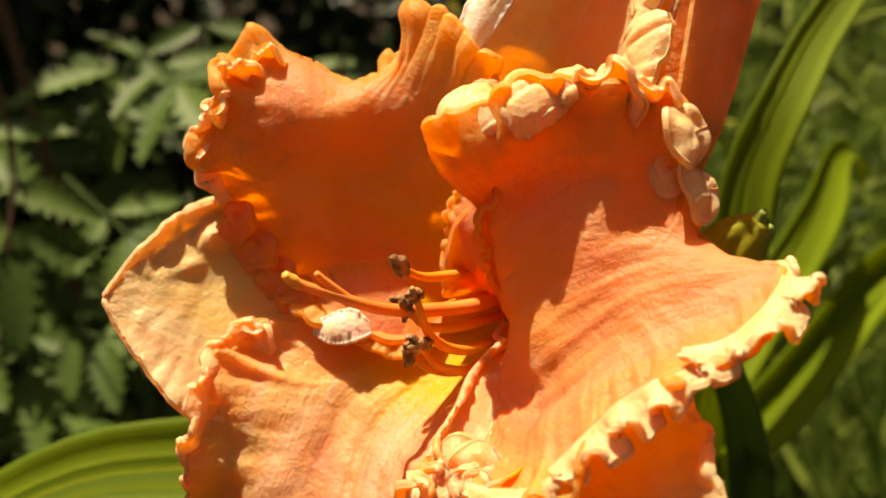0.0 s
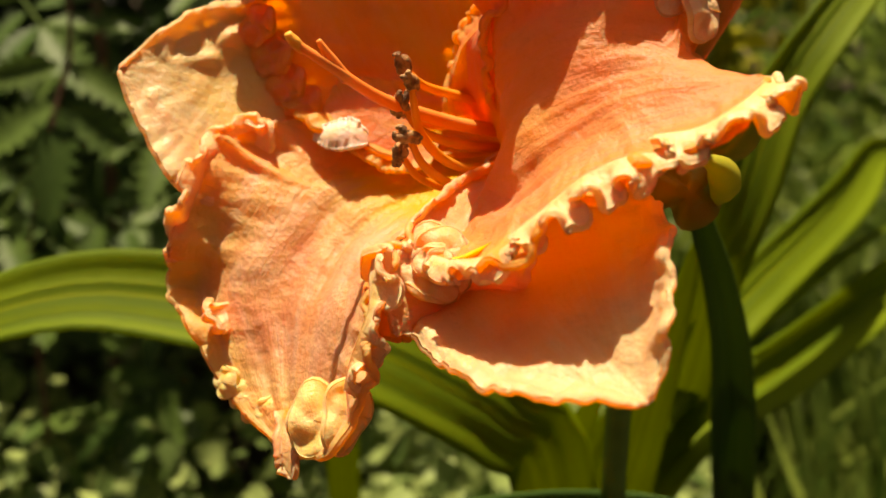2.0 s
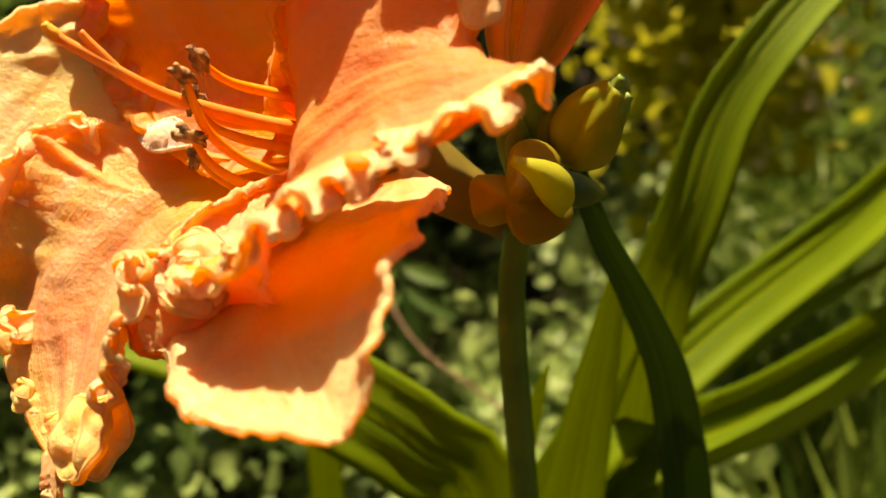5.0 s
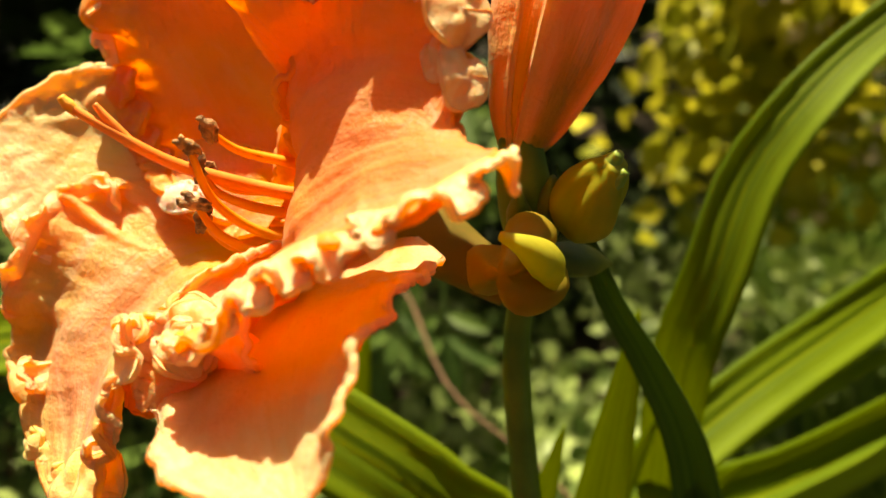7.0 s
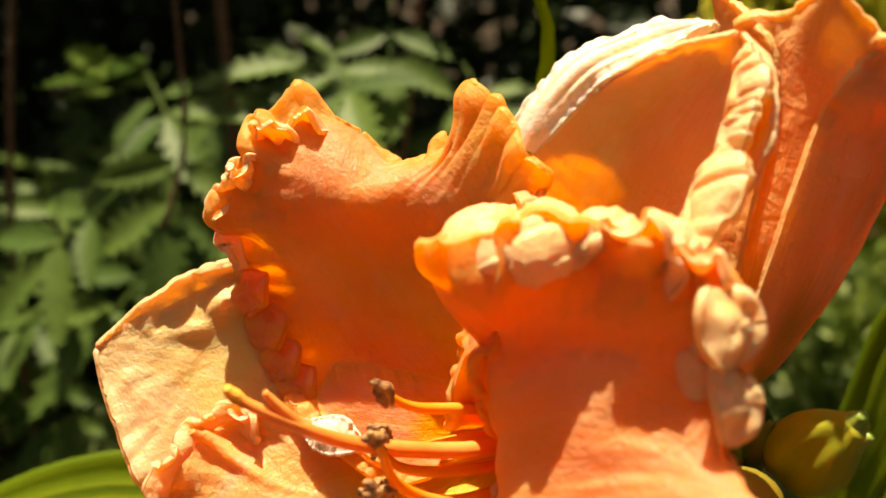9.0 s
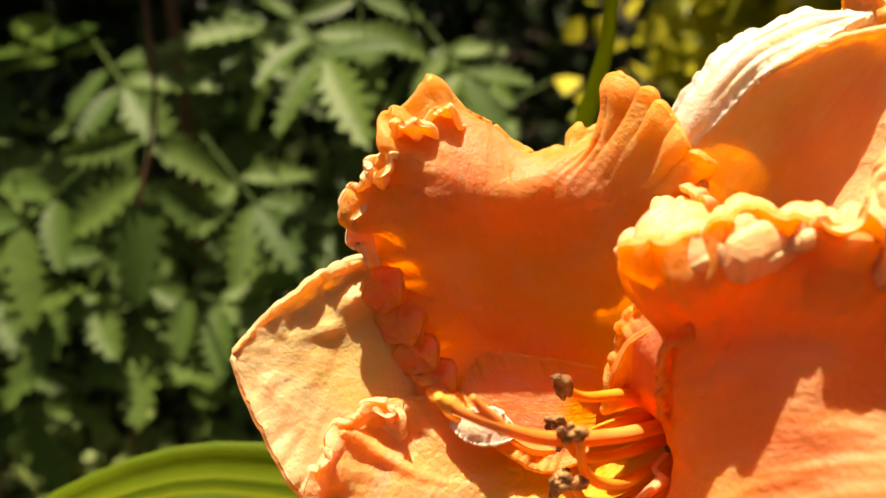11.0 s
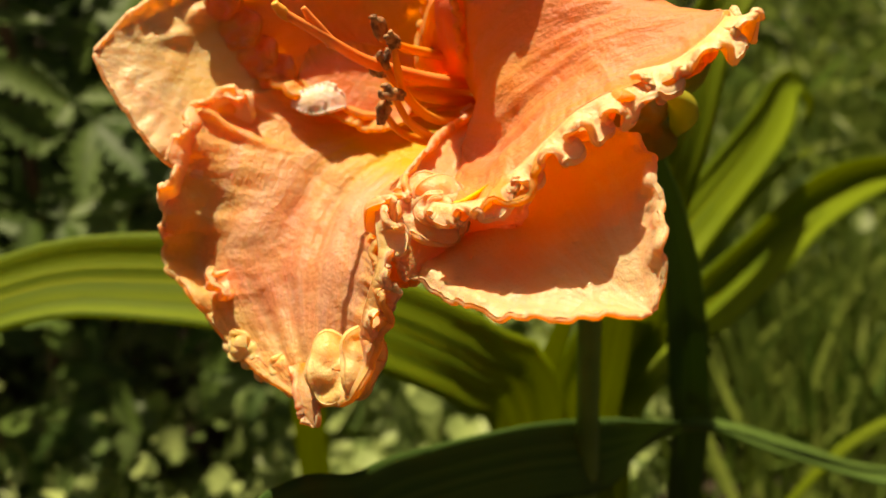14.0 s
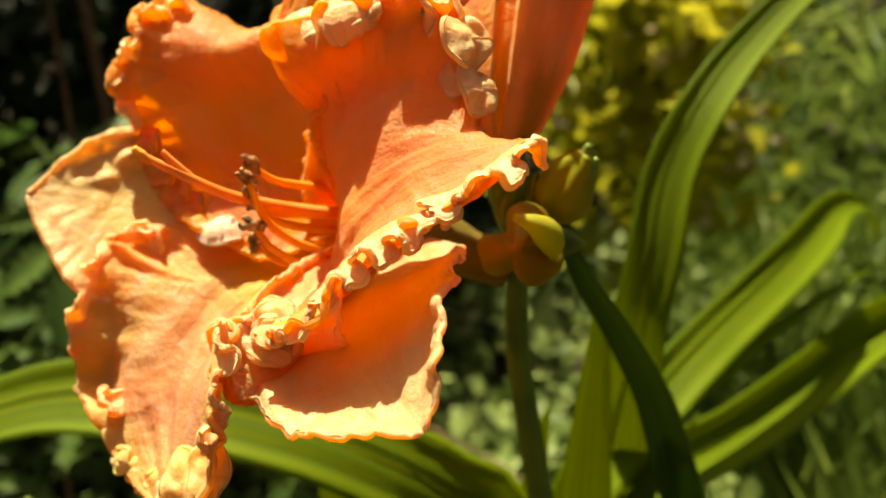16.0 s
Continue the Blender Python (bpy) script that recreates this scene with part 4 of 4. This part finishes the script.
def funnel(h, ang, grow=0.0):
    r = np.interp(h, (0, 8, 24, 40, 54, 64, 72), (3.5, 8.0, 13.0, 16.0, 18.0, 20.5, 25.0)) + grow
    return tuple(F2 + AX * h + r * (EX * math.cos(ang) + EY * math.sin(ang)))


for k in range(6):
    inner = k % 2 == 0
    th, wid = k * math.pi / 3 + 0.25, 1.05 if inner else 0.85
    hs = (0, 8, 24, 40, 54, 64, 72)
    ws = [wid * w for w in (1, 1, 1, 1, 0.95, 0.7, 0.0)]
    g = 0.0 if inner else 1.2
    tepal("petal" if inner else "sepal", flower_two, TRUMPET, [funnel(h, th, g) for h in hs], [funnel(h - (w < 0.1) * 0, th - w, g - 0.8) for h, w in zip(hs, ws)],
          [funnel(h, th + w, g - 0.8) for h, w in zip(hs, ws)], 31 + k, (1.6, 2.2, 0.7) if inner else (0.6, 0.8, 0.3), (4, 18, 36), start=0.6, nu=80, nv=50, lumps=0.0004)

# ---- strap leaves of the clump ----
clump = thing("daylily_leaf_clump", (0.07, 0.30, 0.0), "clump of long arching green daylily leaves", "leaf clump")
BASE = (75, 305, 0)
blade("leaf", clump, [BASE, (78, 318, 160), (78, 325, 264), (81, 308, 330), (83, 290, 387), (90, 291, 419), (97, 300, 448), (111, 310, 471), (130, 330, 490), (160, 352, 512), (205, 375, 528), (270, 400, 520)],
      [(1, 0.1, 0), (1, 0.0, 0), (0.95, -0.1, -0.2), (0.85, -0.16, -0.38), (0.74, -0.22, -0.5), (0.62, -0.3, -0.56), (0.58, -0.3, -0.58)], 20, 0.34)
blade("leaf", clump, [(58, 300, 0), (50, 302, 160), (45, 296, 260), (60, 297, 319), (85, 320, 340), (114, 350, 359), (165, 418, 378), (205, 490, 388), (228, 515, 380), (238, 525, 355)],
      [(1, 0, 0), (0.9, 0, -0.3), (0.7, -0.3, -0.7), (0.5, -0.3, -0.8), (0.45, -0.3, -0.8)], 25, 0.45, tip=0.16)
blade("leaf", clump, [(64, 305, 0), (56, 312, 150), (58, 310, 250), (70, 311, 288), (93, 330, 305), (126, 360, 308), (169, 410, 313), (204, 450, 319), (242, 480, 325), (280, 500, 327), (325, 520, 315), (380, 540, 280)],
      [(1, 0, 0), (0.9, -0.1, -0.3), (0.6, -0.4, -0.6), (0.5, -0.6, -0.75), (0.5, -0.6, -0.75)], 27, 1.0, tip=0.25)
blade("leaf", clump, [(62, 304, 0), (55, 310, 180), (60, 308, 290), (82, 316, 326), (113, 341, 345), (152, 390, 352), (197, 440, 360), (218, 462, 359)],
      [(0.5, -0.5, -0.7)], 9, 0.3, tip=0.3, label="narrow green daylily leaf")
# Bluish green of its own, with the shade on it mixed into the colour.
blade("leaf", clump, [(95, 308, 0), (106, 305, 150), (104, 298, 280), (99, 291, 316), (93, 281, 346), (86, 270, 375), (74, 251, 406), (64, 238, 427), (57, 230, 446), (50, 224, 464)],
      [(0.95, 0.1, 0.1), (0.95, 0.0, 0.2), (0.9, 0.1, 0.35)], 16, 0.8, tip=0.30, label="folded bluish green daylily leaf, half in shade", material=BLADE_BLUISH_SHADED)
blade("leaf", clump, [(54, 300, 0), (54, 300, 150), (57, 284, 280), (61, 275, 329), (65, 268, 369), (68, 263, 396), (70, 260, 416)], [(1, 0.1, 0.0)], 36, 0.25, tip=0.5)
blade("leaf", clump, [(55, 300, 0), (38, 305, 150), (31, 296, 262), (35, 289, 298), (41, 279, 330), (50, 266, 372)], [(1, 0.1, 0.1)], 20, 0.3, tip=0.35)
blade("leaf", clump, [(65, 308, 0), (60, 316, 150), (57, 311, 262), (60, 302, 296), (64, 294, 325), (78, 285, 372)], [(1, 0.0, 0.0)], 18, 0.3, tip=0.35)
blade("leaf", clump, [(70, 306, 0), (64, 314, 150), (66, 312, 268), (74, 309, 296), (86, 304, 318), (106, 298, 352)], [(1, 0.0, -0.5)], 20, 0.3, tip=0.35)
blade("leaf", clump, [(55, 290, 0), (48, 288, 160), (30, 262, 315), (12, 254, 342), (-12, 250, 358), (-35, 248, 369), (-70, 245, 380), (-98, 243, 384), (-125, 239, 386), (-150, 230, 382), (-174, 220, 372), (-200, 208, 355), (-240, 190, 315)],
      [(1, 0.3, 0), (0.6, 0.5, 0.6), (0.1, 0.7, 0.7), (0, 0.75, 0.65), (0, 0.75, 0.65)], 33, 0.25, tip=0.3)
# Dark bluish colour and an edge-on twist to the sun stand in for shade.
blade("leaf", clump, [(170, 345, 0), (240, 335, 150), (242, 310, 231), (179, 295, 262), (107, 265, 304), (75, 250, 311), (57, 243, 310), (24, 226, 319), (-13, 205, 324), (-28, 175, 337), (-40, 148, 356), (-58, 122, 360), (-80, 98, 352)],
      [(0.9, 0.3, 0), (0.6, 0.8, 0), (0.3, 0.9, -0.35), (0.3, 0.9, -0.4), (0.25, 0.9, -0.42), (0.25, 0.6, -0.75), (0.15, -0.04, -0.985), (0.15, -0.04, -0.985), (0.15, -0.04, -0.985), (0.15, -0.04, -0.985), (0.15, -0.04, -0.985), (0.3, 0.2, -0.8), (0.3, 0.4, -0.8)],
      30, 0.02, n=110, tip=0.08, ribs=0.15, label="broad dark daylily leaf in shade, bent over", material=BLADE_BLUISH_SHADED)
blade("leaf", clump, [(-50, 410, 0), (-72, 395, 200), (-62, 365, 350), (-30, 322, 440), (-10, 302, 519), (-25, 296, 550)], [(1, 0.2, 0)], 17, 0.3, tip=0.5)
blade("leaf", clump, [(120, 330, 0), (150, 340, 150), (200, 345, 240), (260, 340, 262), (330, 330, 235)], [(0.5, 0.9, 0), (0, 1, 0.2)], 9, 0.5)


# ---- compound leaves of the shrub ----
def leaflet(length, width, foot, way, up, seed, teeth=7):
    """One toothed leaflet: verts and faces."""
    n = teeth * 2 + 1
    way, up = unit(np.array(way, float)), np.array(up, float)
    side = unit(np.cross(way, up))
    up = np.cross(side, way)
    v = []
    for i in range(n):
        u = i / (n - 1)
        w = width * 1.02 * (u + 0.02) ** 0.62 * (1 - u) ** 0.85 * (1.22 if i % 2 == 0 else 0.62)
        if i == n - 1:
            w = 0.0
        lift = -0.10 * length * u * u
        shift = (0.05 * length if i % 2 == 0 else 0.0) * (0 < i < n - 1)
        c = np.array(foot) + way * (length * u) + up * lift
        v += [c - side * w + up * w * 0.28 + way * shift, c - side * w * 0.5 + up * w * 0.10, c, c + side * w * 0.5 + up * w * 0.10, c + side * w + up * w * 0.28 + way * shift]
    return v, grid_faces(n, 5)


def compound_leaf(name, seed):
    r = np.random.RandomState(seed)
    verts, faces = [], []
    size = 0.001
    spots = [(0, 0, 78, 36)] + [(y, s * a, l, w) for y, a, l, w in ((-2, 52, 60, 30), (-26, 66, 50, 25)) for s in (-1, 1)]
    for y, ang, l, w in spots:
        a = radians(ang + r.uniform(-8, 8))
        way = (math.sin(a), math.cos(a), r.uniform(-0.15, 0.15))
        v, f = leaflet(l * size * r.uniform(0.85, 1.1), w * size, (math.sin(a) * 0.004, y * size, 0), way, (r.uniform(-0.2, 0.2), r.uniform(-0.2, 0.2), 1), seed)
        k = len(verts)
        verts += v
        faces += [tuple(i + k for i in q) for q in f]
    k = len(verts)
    for y in (-0.075, 0.004):
        for x, z in ((-0.0009, 0), (0.0009, 0), (0, -0.0016)):
            verts.append(np.array((x, y, z)))
    faces += [(k, k + 1, k + 4, k + 3), (k + 1, k + 2, k + 5, k + 4), (k + 2, k, k + 3, k + 5)]
    me = bpy.data.meshes.new(name)
    me.from_pydata([tuple(q) for q in verts], [], faces)
    me.polygons.foreach_set("use_smooth", [True] * len(me.polygons))
    me.materials.append(SHRUB)
    return me


LEAVES = [compound_leaf("leaf", s) for s in (1, 2, 3, 4)]
shrub = thing("shrub", (-0.28, 0.62, 0.0), "leafy green shrub with toothed compound leaves, partly shaded", "shrub")


def hang(place, way, normal, size, k):
    """A compound leaf with its centre at the place, its end leaflet pointing along way."""
    y = Vector(way).normalized()
    z = Vector(normal)
    z = (z - y * z.dot(y)).normalized()
    x = y.cross(z)
    m = Matrix((x, y, z)).transposed().to_4x4()
    ob = new("leaf", LEAVES[k % 4])
    ob.parent = shrub
    ob.matrix_basis = Matrix.Translation(Vector(place) - shrub.location) @ m @ Matrix.Scale(size, 4)


rnd = random.Random(5)
hang((-0.262, 0.487, 0.386), (0.0, -0.45, -0.9), (0.1, -0.75, 0.6), 1.05, 0)
hang((-0.215, 0.470, 0.322), (0.95, -0.25, -0.25), (0.0, -0.6, 0.8), 0.85, 1)
hang((-0.200, 0.500, 0.372), (0.7, -0.5, -0.5), (0.1, -0.6, 0.8), 0.85, 2)
hang((-0.300, 0.470, 0.320), (-0.3, -0.6, -0.6), (0.0, -0.6, 0.8), 0.95, 3)
hang((-0.335, 0.47, 0.36), (-0.6, -0.5, -0.6), (0.0, -0.6, 0.8), 1.0, 1)
hang((-0.268, 0.475, 0.300), (0.2, -0.7, -0.6), (0.0, -0.6, 0.8), 0.9, 2)
hang((-0.160, 0.52, 0.455), (0.5, -0.6, -0.3), (0.0, -0.6, 0.8), 0.85, 3)
hang((-0.095, 0.50, 0.285), (-0.1, -0.5, -0.85), (0.0, -0.8, 0.55), 0.62, 0)
hang((-0.062, 0.51, 0.285), (0.25, -0.5, -0.8), (0.1, -0.8, 0.55), 0.6, 1)
hang((-0.135, 0.51, 0.27), (-0.3, -0.5, -0.8), (-0.1, -0.8, 0.55), 0.62, 2)
for place, way, size, k in (((-0.300, 0.55, 0.425), (0.6, -0.6, -0.3), 0.95, 1), ((-0.150, 0.56, 0.465), (0.2, -0.6, -0.7), 0.8, 0), ((-0.350, 0.56, 0.37), (-0.4, -0.6, -0.4), 1.0, 2),
                            ((-0.400, 0.52, 0.28), (-0.2, -0.6, -0.6), 1.1, 3), ((-0.365, 0.58, 0.44), (0.2, -0.6, 0.4), 0.85, 2), ((-0.225, 0.60, 0.455), (-0.6, -0.6, -0.1), 0.8, 3), ((-0.095, 0.60, 0.43), (0.5, -0.6, -0.4), 0.75, 1)):
    hang(place, way, (0.05, -0.6, 0.8), size, k)
for i in range(110):
    y = 0.49 + 0.34 * rnd.random() ** 1.6
    x = rnd.uniform(-0.80, -0.10 + 0.1 * (y - 0.5))
    z = rnd.uniform(0.12, 0.48) if i % 3 == 0 else rnd.uniform(0.16, 0.38)
    y += 0.30 * max(0.0, z - 0.30) + (0.10 if -0.42 < x < -0.1 and z > 0.25 else 0.0)
    a = rnd.uniform(0, 6.283)
    hang((x, y, z), (math.cos(a) * 0.8, -0.5, math.sin(a) * 0.6 - 0.3), (rnd.uniform(-0.4, 0.4), -0.5, rnd.uniform(0.5, 1)), rnd.uniform(0.6, 1.0), i)
for pts, rad in (([(-290, 470, 0), (-286, 472, 200), (-284, 474, 300), (-262, 482, 385), (-250, 490, 440), (-255, 500, 640)], (2.2, 2.0, 1.6, 1.4, 1.2, 0.8)),
                 ([(-450, 540, 0), (-440, 545, 300), (-400, 560, 600), (-420, 570, 850)], (3, 2.6, 2, 1)),
                 ([(-150, 600, 0), (-160, 590, 300), (-130, 585, 600), (-140, 590, 850)], (3, 2.6, 2, 1)),
                 ([(-330, 640, 0), (-310, 650, 400), (-340, 640, 1000)], (5, 4, 2)),
                 ([(-150, 600, 60), (-130, 560, 260), (-95, 520, 310), (-36, 430, 293), (21, 400, 273), (60, 380, 250)], (1.6, 1.5, 1.2, 1.0, 0.9, 0.6))):
    tube("branch", shrub, TWIG, pts, rad, 8, 30, bumpy=0.1)


# ---- masses of small leaves ----
def oval(n, wide, point, cup=0.25):
    """A small leaf one long along y: verts and faces."""
    v = []
    for i in range(n):
        u = i / (n - 1)
        w = wide * 0.5 * math.sin(math.pi * (0.03 + 0.97 * u ** point)) if i < n - 1 else 0.0
        v += [(-w, u, cup * w - 0.12 * u * u), (0, u, -0.12 * u * u), (w, u, cup * w - 0.12 * u * u)]
    return np.array(v), grid_faces(n, 3)


def scatter(name, material, places, sizes, ways, normals, shape, label, category, spread=None):
    v, f = shape
    n = len(places)
    y = unit(ways)
    z = unit(normals - y * np.sum(normals * y, 1, keepdims=True))
    x = np.cross(y, z)
    s = np.asarray(sizes)[:, None, None]
    p = places[:, None] + s * (v[None, :, :1] * x[:, None] + v[None, :, 1:2] * y[:, None] + v[None, :, 2:] * z[:, None])
    ff = (np.array(f)[None] + (np.arange(n) * len(v))[:, None, None]).reshape(-1, 4)
    me = bpy.data.meshes.new(name)
    me.vertices.add(n * len(v))
    me.vertices.foreach_set("co", p.ravel())
    me.loops.add(ff.size)
    me.loops.foreach_set("vertex_index", ff.ravel())
    me.polygons.add(len(ff))
    me.polygons.foreach_set("loop_start", np.arange(len(ff)) * 4)
    me.polygons.foreach_set("use_smooth", [True] * len(ff))
    me.update(calc_edges=True)
    me.validate()
    me.materials.append(material)
    return tagged(new(name, me), label, category, kind="stuff")


R = np.random.RandomState(9)


def random_ways(n, down=0.0, toward=0.0):
    w = R.normal(size=(n, 3))
    w = unit(w)
    w[:, 2] -= down
    w[:, 1] -= toward
    return w


def sprays(n, per, lo, hi, radius, power=(1, 1, 1)):
    """Places gathered in tufts between two corners."""
    c = np.array(lo) + (np.array(hi) - np.array(lo)) * R.uniform(0, 1, (n, 3)) ** np.array(power)
    return (c[:, None] + R.normal(size=(n, per, 3)) * radius).reshape(-1, 3)


# Inner foliage, its darkness painted in with the shaded leaf colour.
p = sprays(800, 12, (-1.3, 0.78, 0.0), (-0.06, 1.45, 1.05), 0.05)
p = p[(p[:, 0] < -0.33 - 0.30 * (p[:, 2] > 0.55)) | (p[:, 1] > 1.15)]
scatter("shrub_foliage", SHRUB_SHADED, p, R.uniform(0.03, 0.065, len(p)), random_ways(len(p), 0.4, 0.2), random_ways(len(p), -0.8, 0.4), oval(6, 0.5, 0.8), "dense inner foliage of the shrub, coloured dark for deep shade", "foliage")
# Unseen foliage added overhead so that the leaves below fall into shade.
p = sprays(400, 10, (-1.2, 0.70, 0.72), (-0.22, 1.22, 1.15), 0.05)
scatter("shrub_crown", SHRUB_SHADED, p, R.uniform(0.03, 0.065, len(p)), random_ways(len(p), 0.4, 0.2), random_ways(len(p), -0.8, 0.4), oval(6, 0.5, 0.8), "unseen foliage added above the shrub to shade it", "foliage")
p = sprays(1100, 11, (-1.0, 0.30, 0.02), (1.0, 1.7, 0.14), 0.024, (1, 0.9, 1.4))
p = np.vstack([p, sprays(130, 11, (-0.14, 0.42, 0.04), (0.16, 0.80, 0.15), 0.022), sprays(260, 11, (-0.42, 0.30, 0.03), (0.02, 0.56, 0.13), 0.022)])
p[:, 2] = np.abs(p[:, 2])
p = p[(p[:, 0] < 0.17) | (p[:, 1] > 0.80)]
scatter("ground_cover", COVER, p, R.uniform(0.014, 0.030, len(p)), random_ways(len(p), -0.1), random_ways(len(p), -1.3, 0.3), oval(5, 0.75, 0.75), "low green leafy ground cover", "ground cover")
p = sprays(90, 12, (0.05, 0.78, 0.30), (0.21, 1.00, 0.60), 0.035)
scatter("golden_bush", GOLD, p, R.uniform(0.018, 0.036, len(p)), random_ways(len(p), -0.1), random_ways(len(p), -1.0, 0.3), oval(5, 0.8, 0.75), "golden yellow-green leafy bush behind the stalk", "bush")
p = sprays(7, 9, (0.07, 0.74, 0.28), (0.27, 0.84, 0.48), 0.010)
scatter("pale_blossoms", PALE, p, R.uniform(0.008, 0.016, len(p)), random_ways(len(p)), random_ways(len(p), -1), oval(5, 0.9, 0.7), "small cream blossoms among the bush", "blossom")
p = sprays(620, 12, (0.20, 0.52, 0.0), (1.4, 1.7, 0.02), 0.025)
p[:, 2] = 0
scatter("grass", GRASS, p, R.uniform(0.08, 0.26, len(p)), random_ways(len(p), -1.6), random_ways(len(p), 0, 1), oval(6, 0.035, 0.6), "thin green grass behind the leaves", "grass")
p = sprays(620, 22, (0.22, 0.72, 0.0), (1.3, 1.6, 0.52), 0.045, (1, 1, 1.2))
p[:, 2] = np.abs(p[:, 2])
scatter("feathery_foliage", GRASS, p, R.uniform(0.03, 0.075, len(p)), random_ways(len(p), -0.5), random_ways(len(p), -0.8, 0.5), oval(5, 0.10, 0.6), "fine feathery green foliage behind the leaves", "foliage")
# The sides and rear are added out of view to hold back sky light.
p = np.vstack([sprays(1100, 14, (-2.5, 1.6, 0.0), (3.5, 3.0, 1.7), 0.09), sprays(420, 14, (-3.2, -2.6, 0.0), (3.6, -1.7, 2.3), 0.09),
               sprays(260, 14, (-3.6, -2.4, 0.0), (-2.7, 2.6, 2.3), 0.09), sprays(260, 14, (3.0, -2.4, 0.0), (3.9, 2.6, 2.0), 0.09)])
scatter("hedge", SHRUB_SHADED, p, R.uniform(0.05, 0.11, len(p)), random_ways(len(p), 0.2), random_ways(len(p), -0.8, 0.4), oval(5, 0.6, 0.8), "dense green hedge behind the plants, with unseen sides and rear added to block sky light", "hedge")
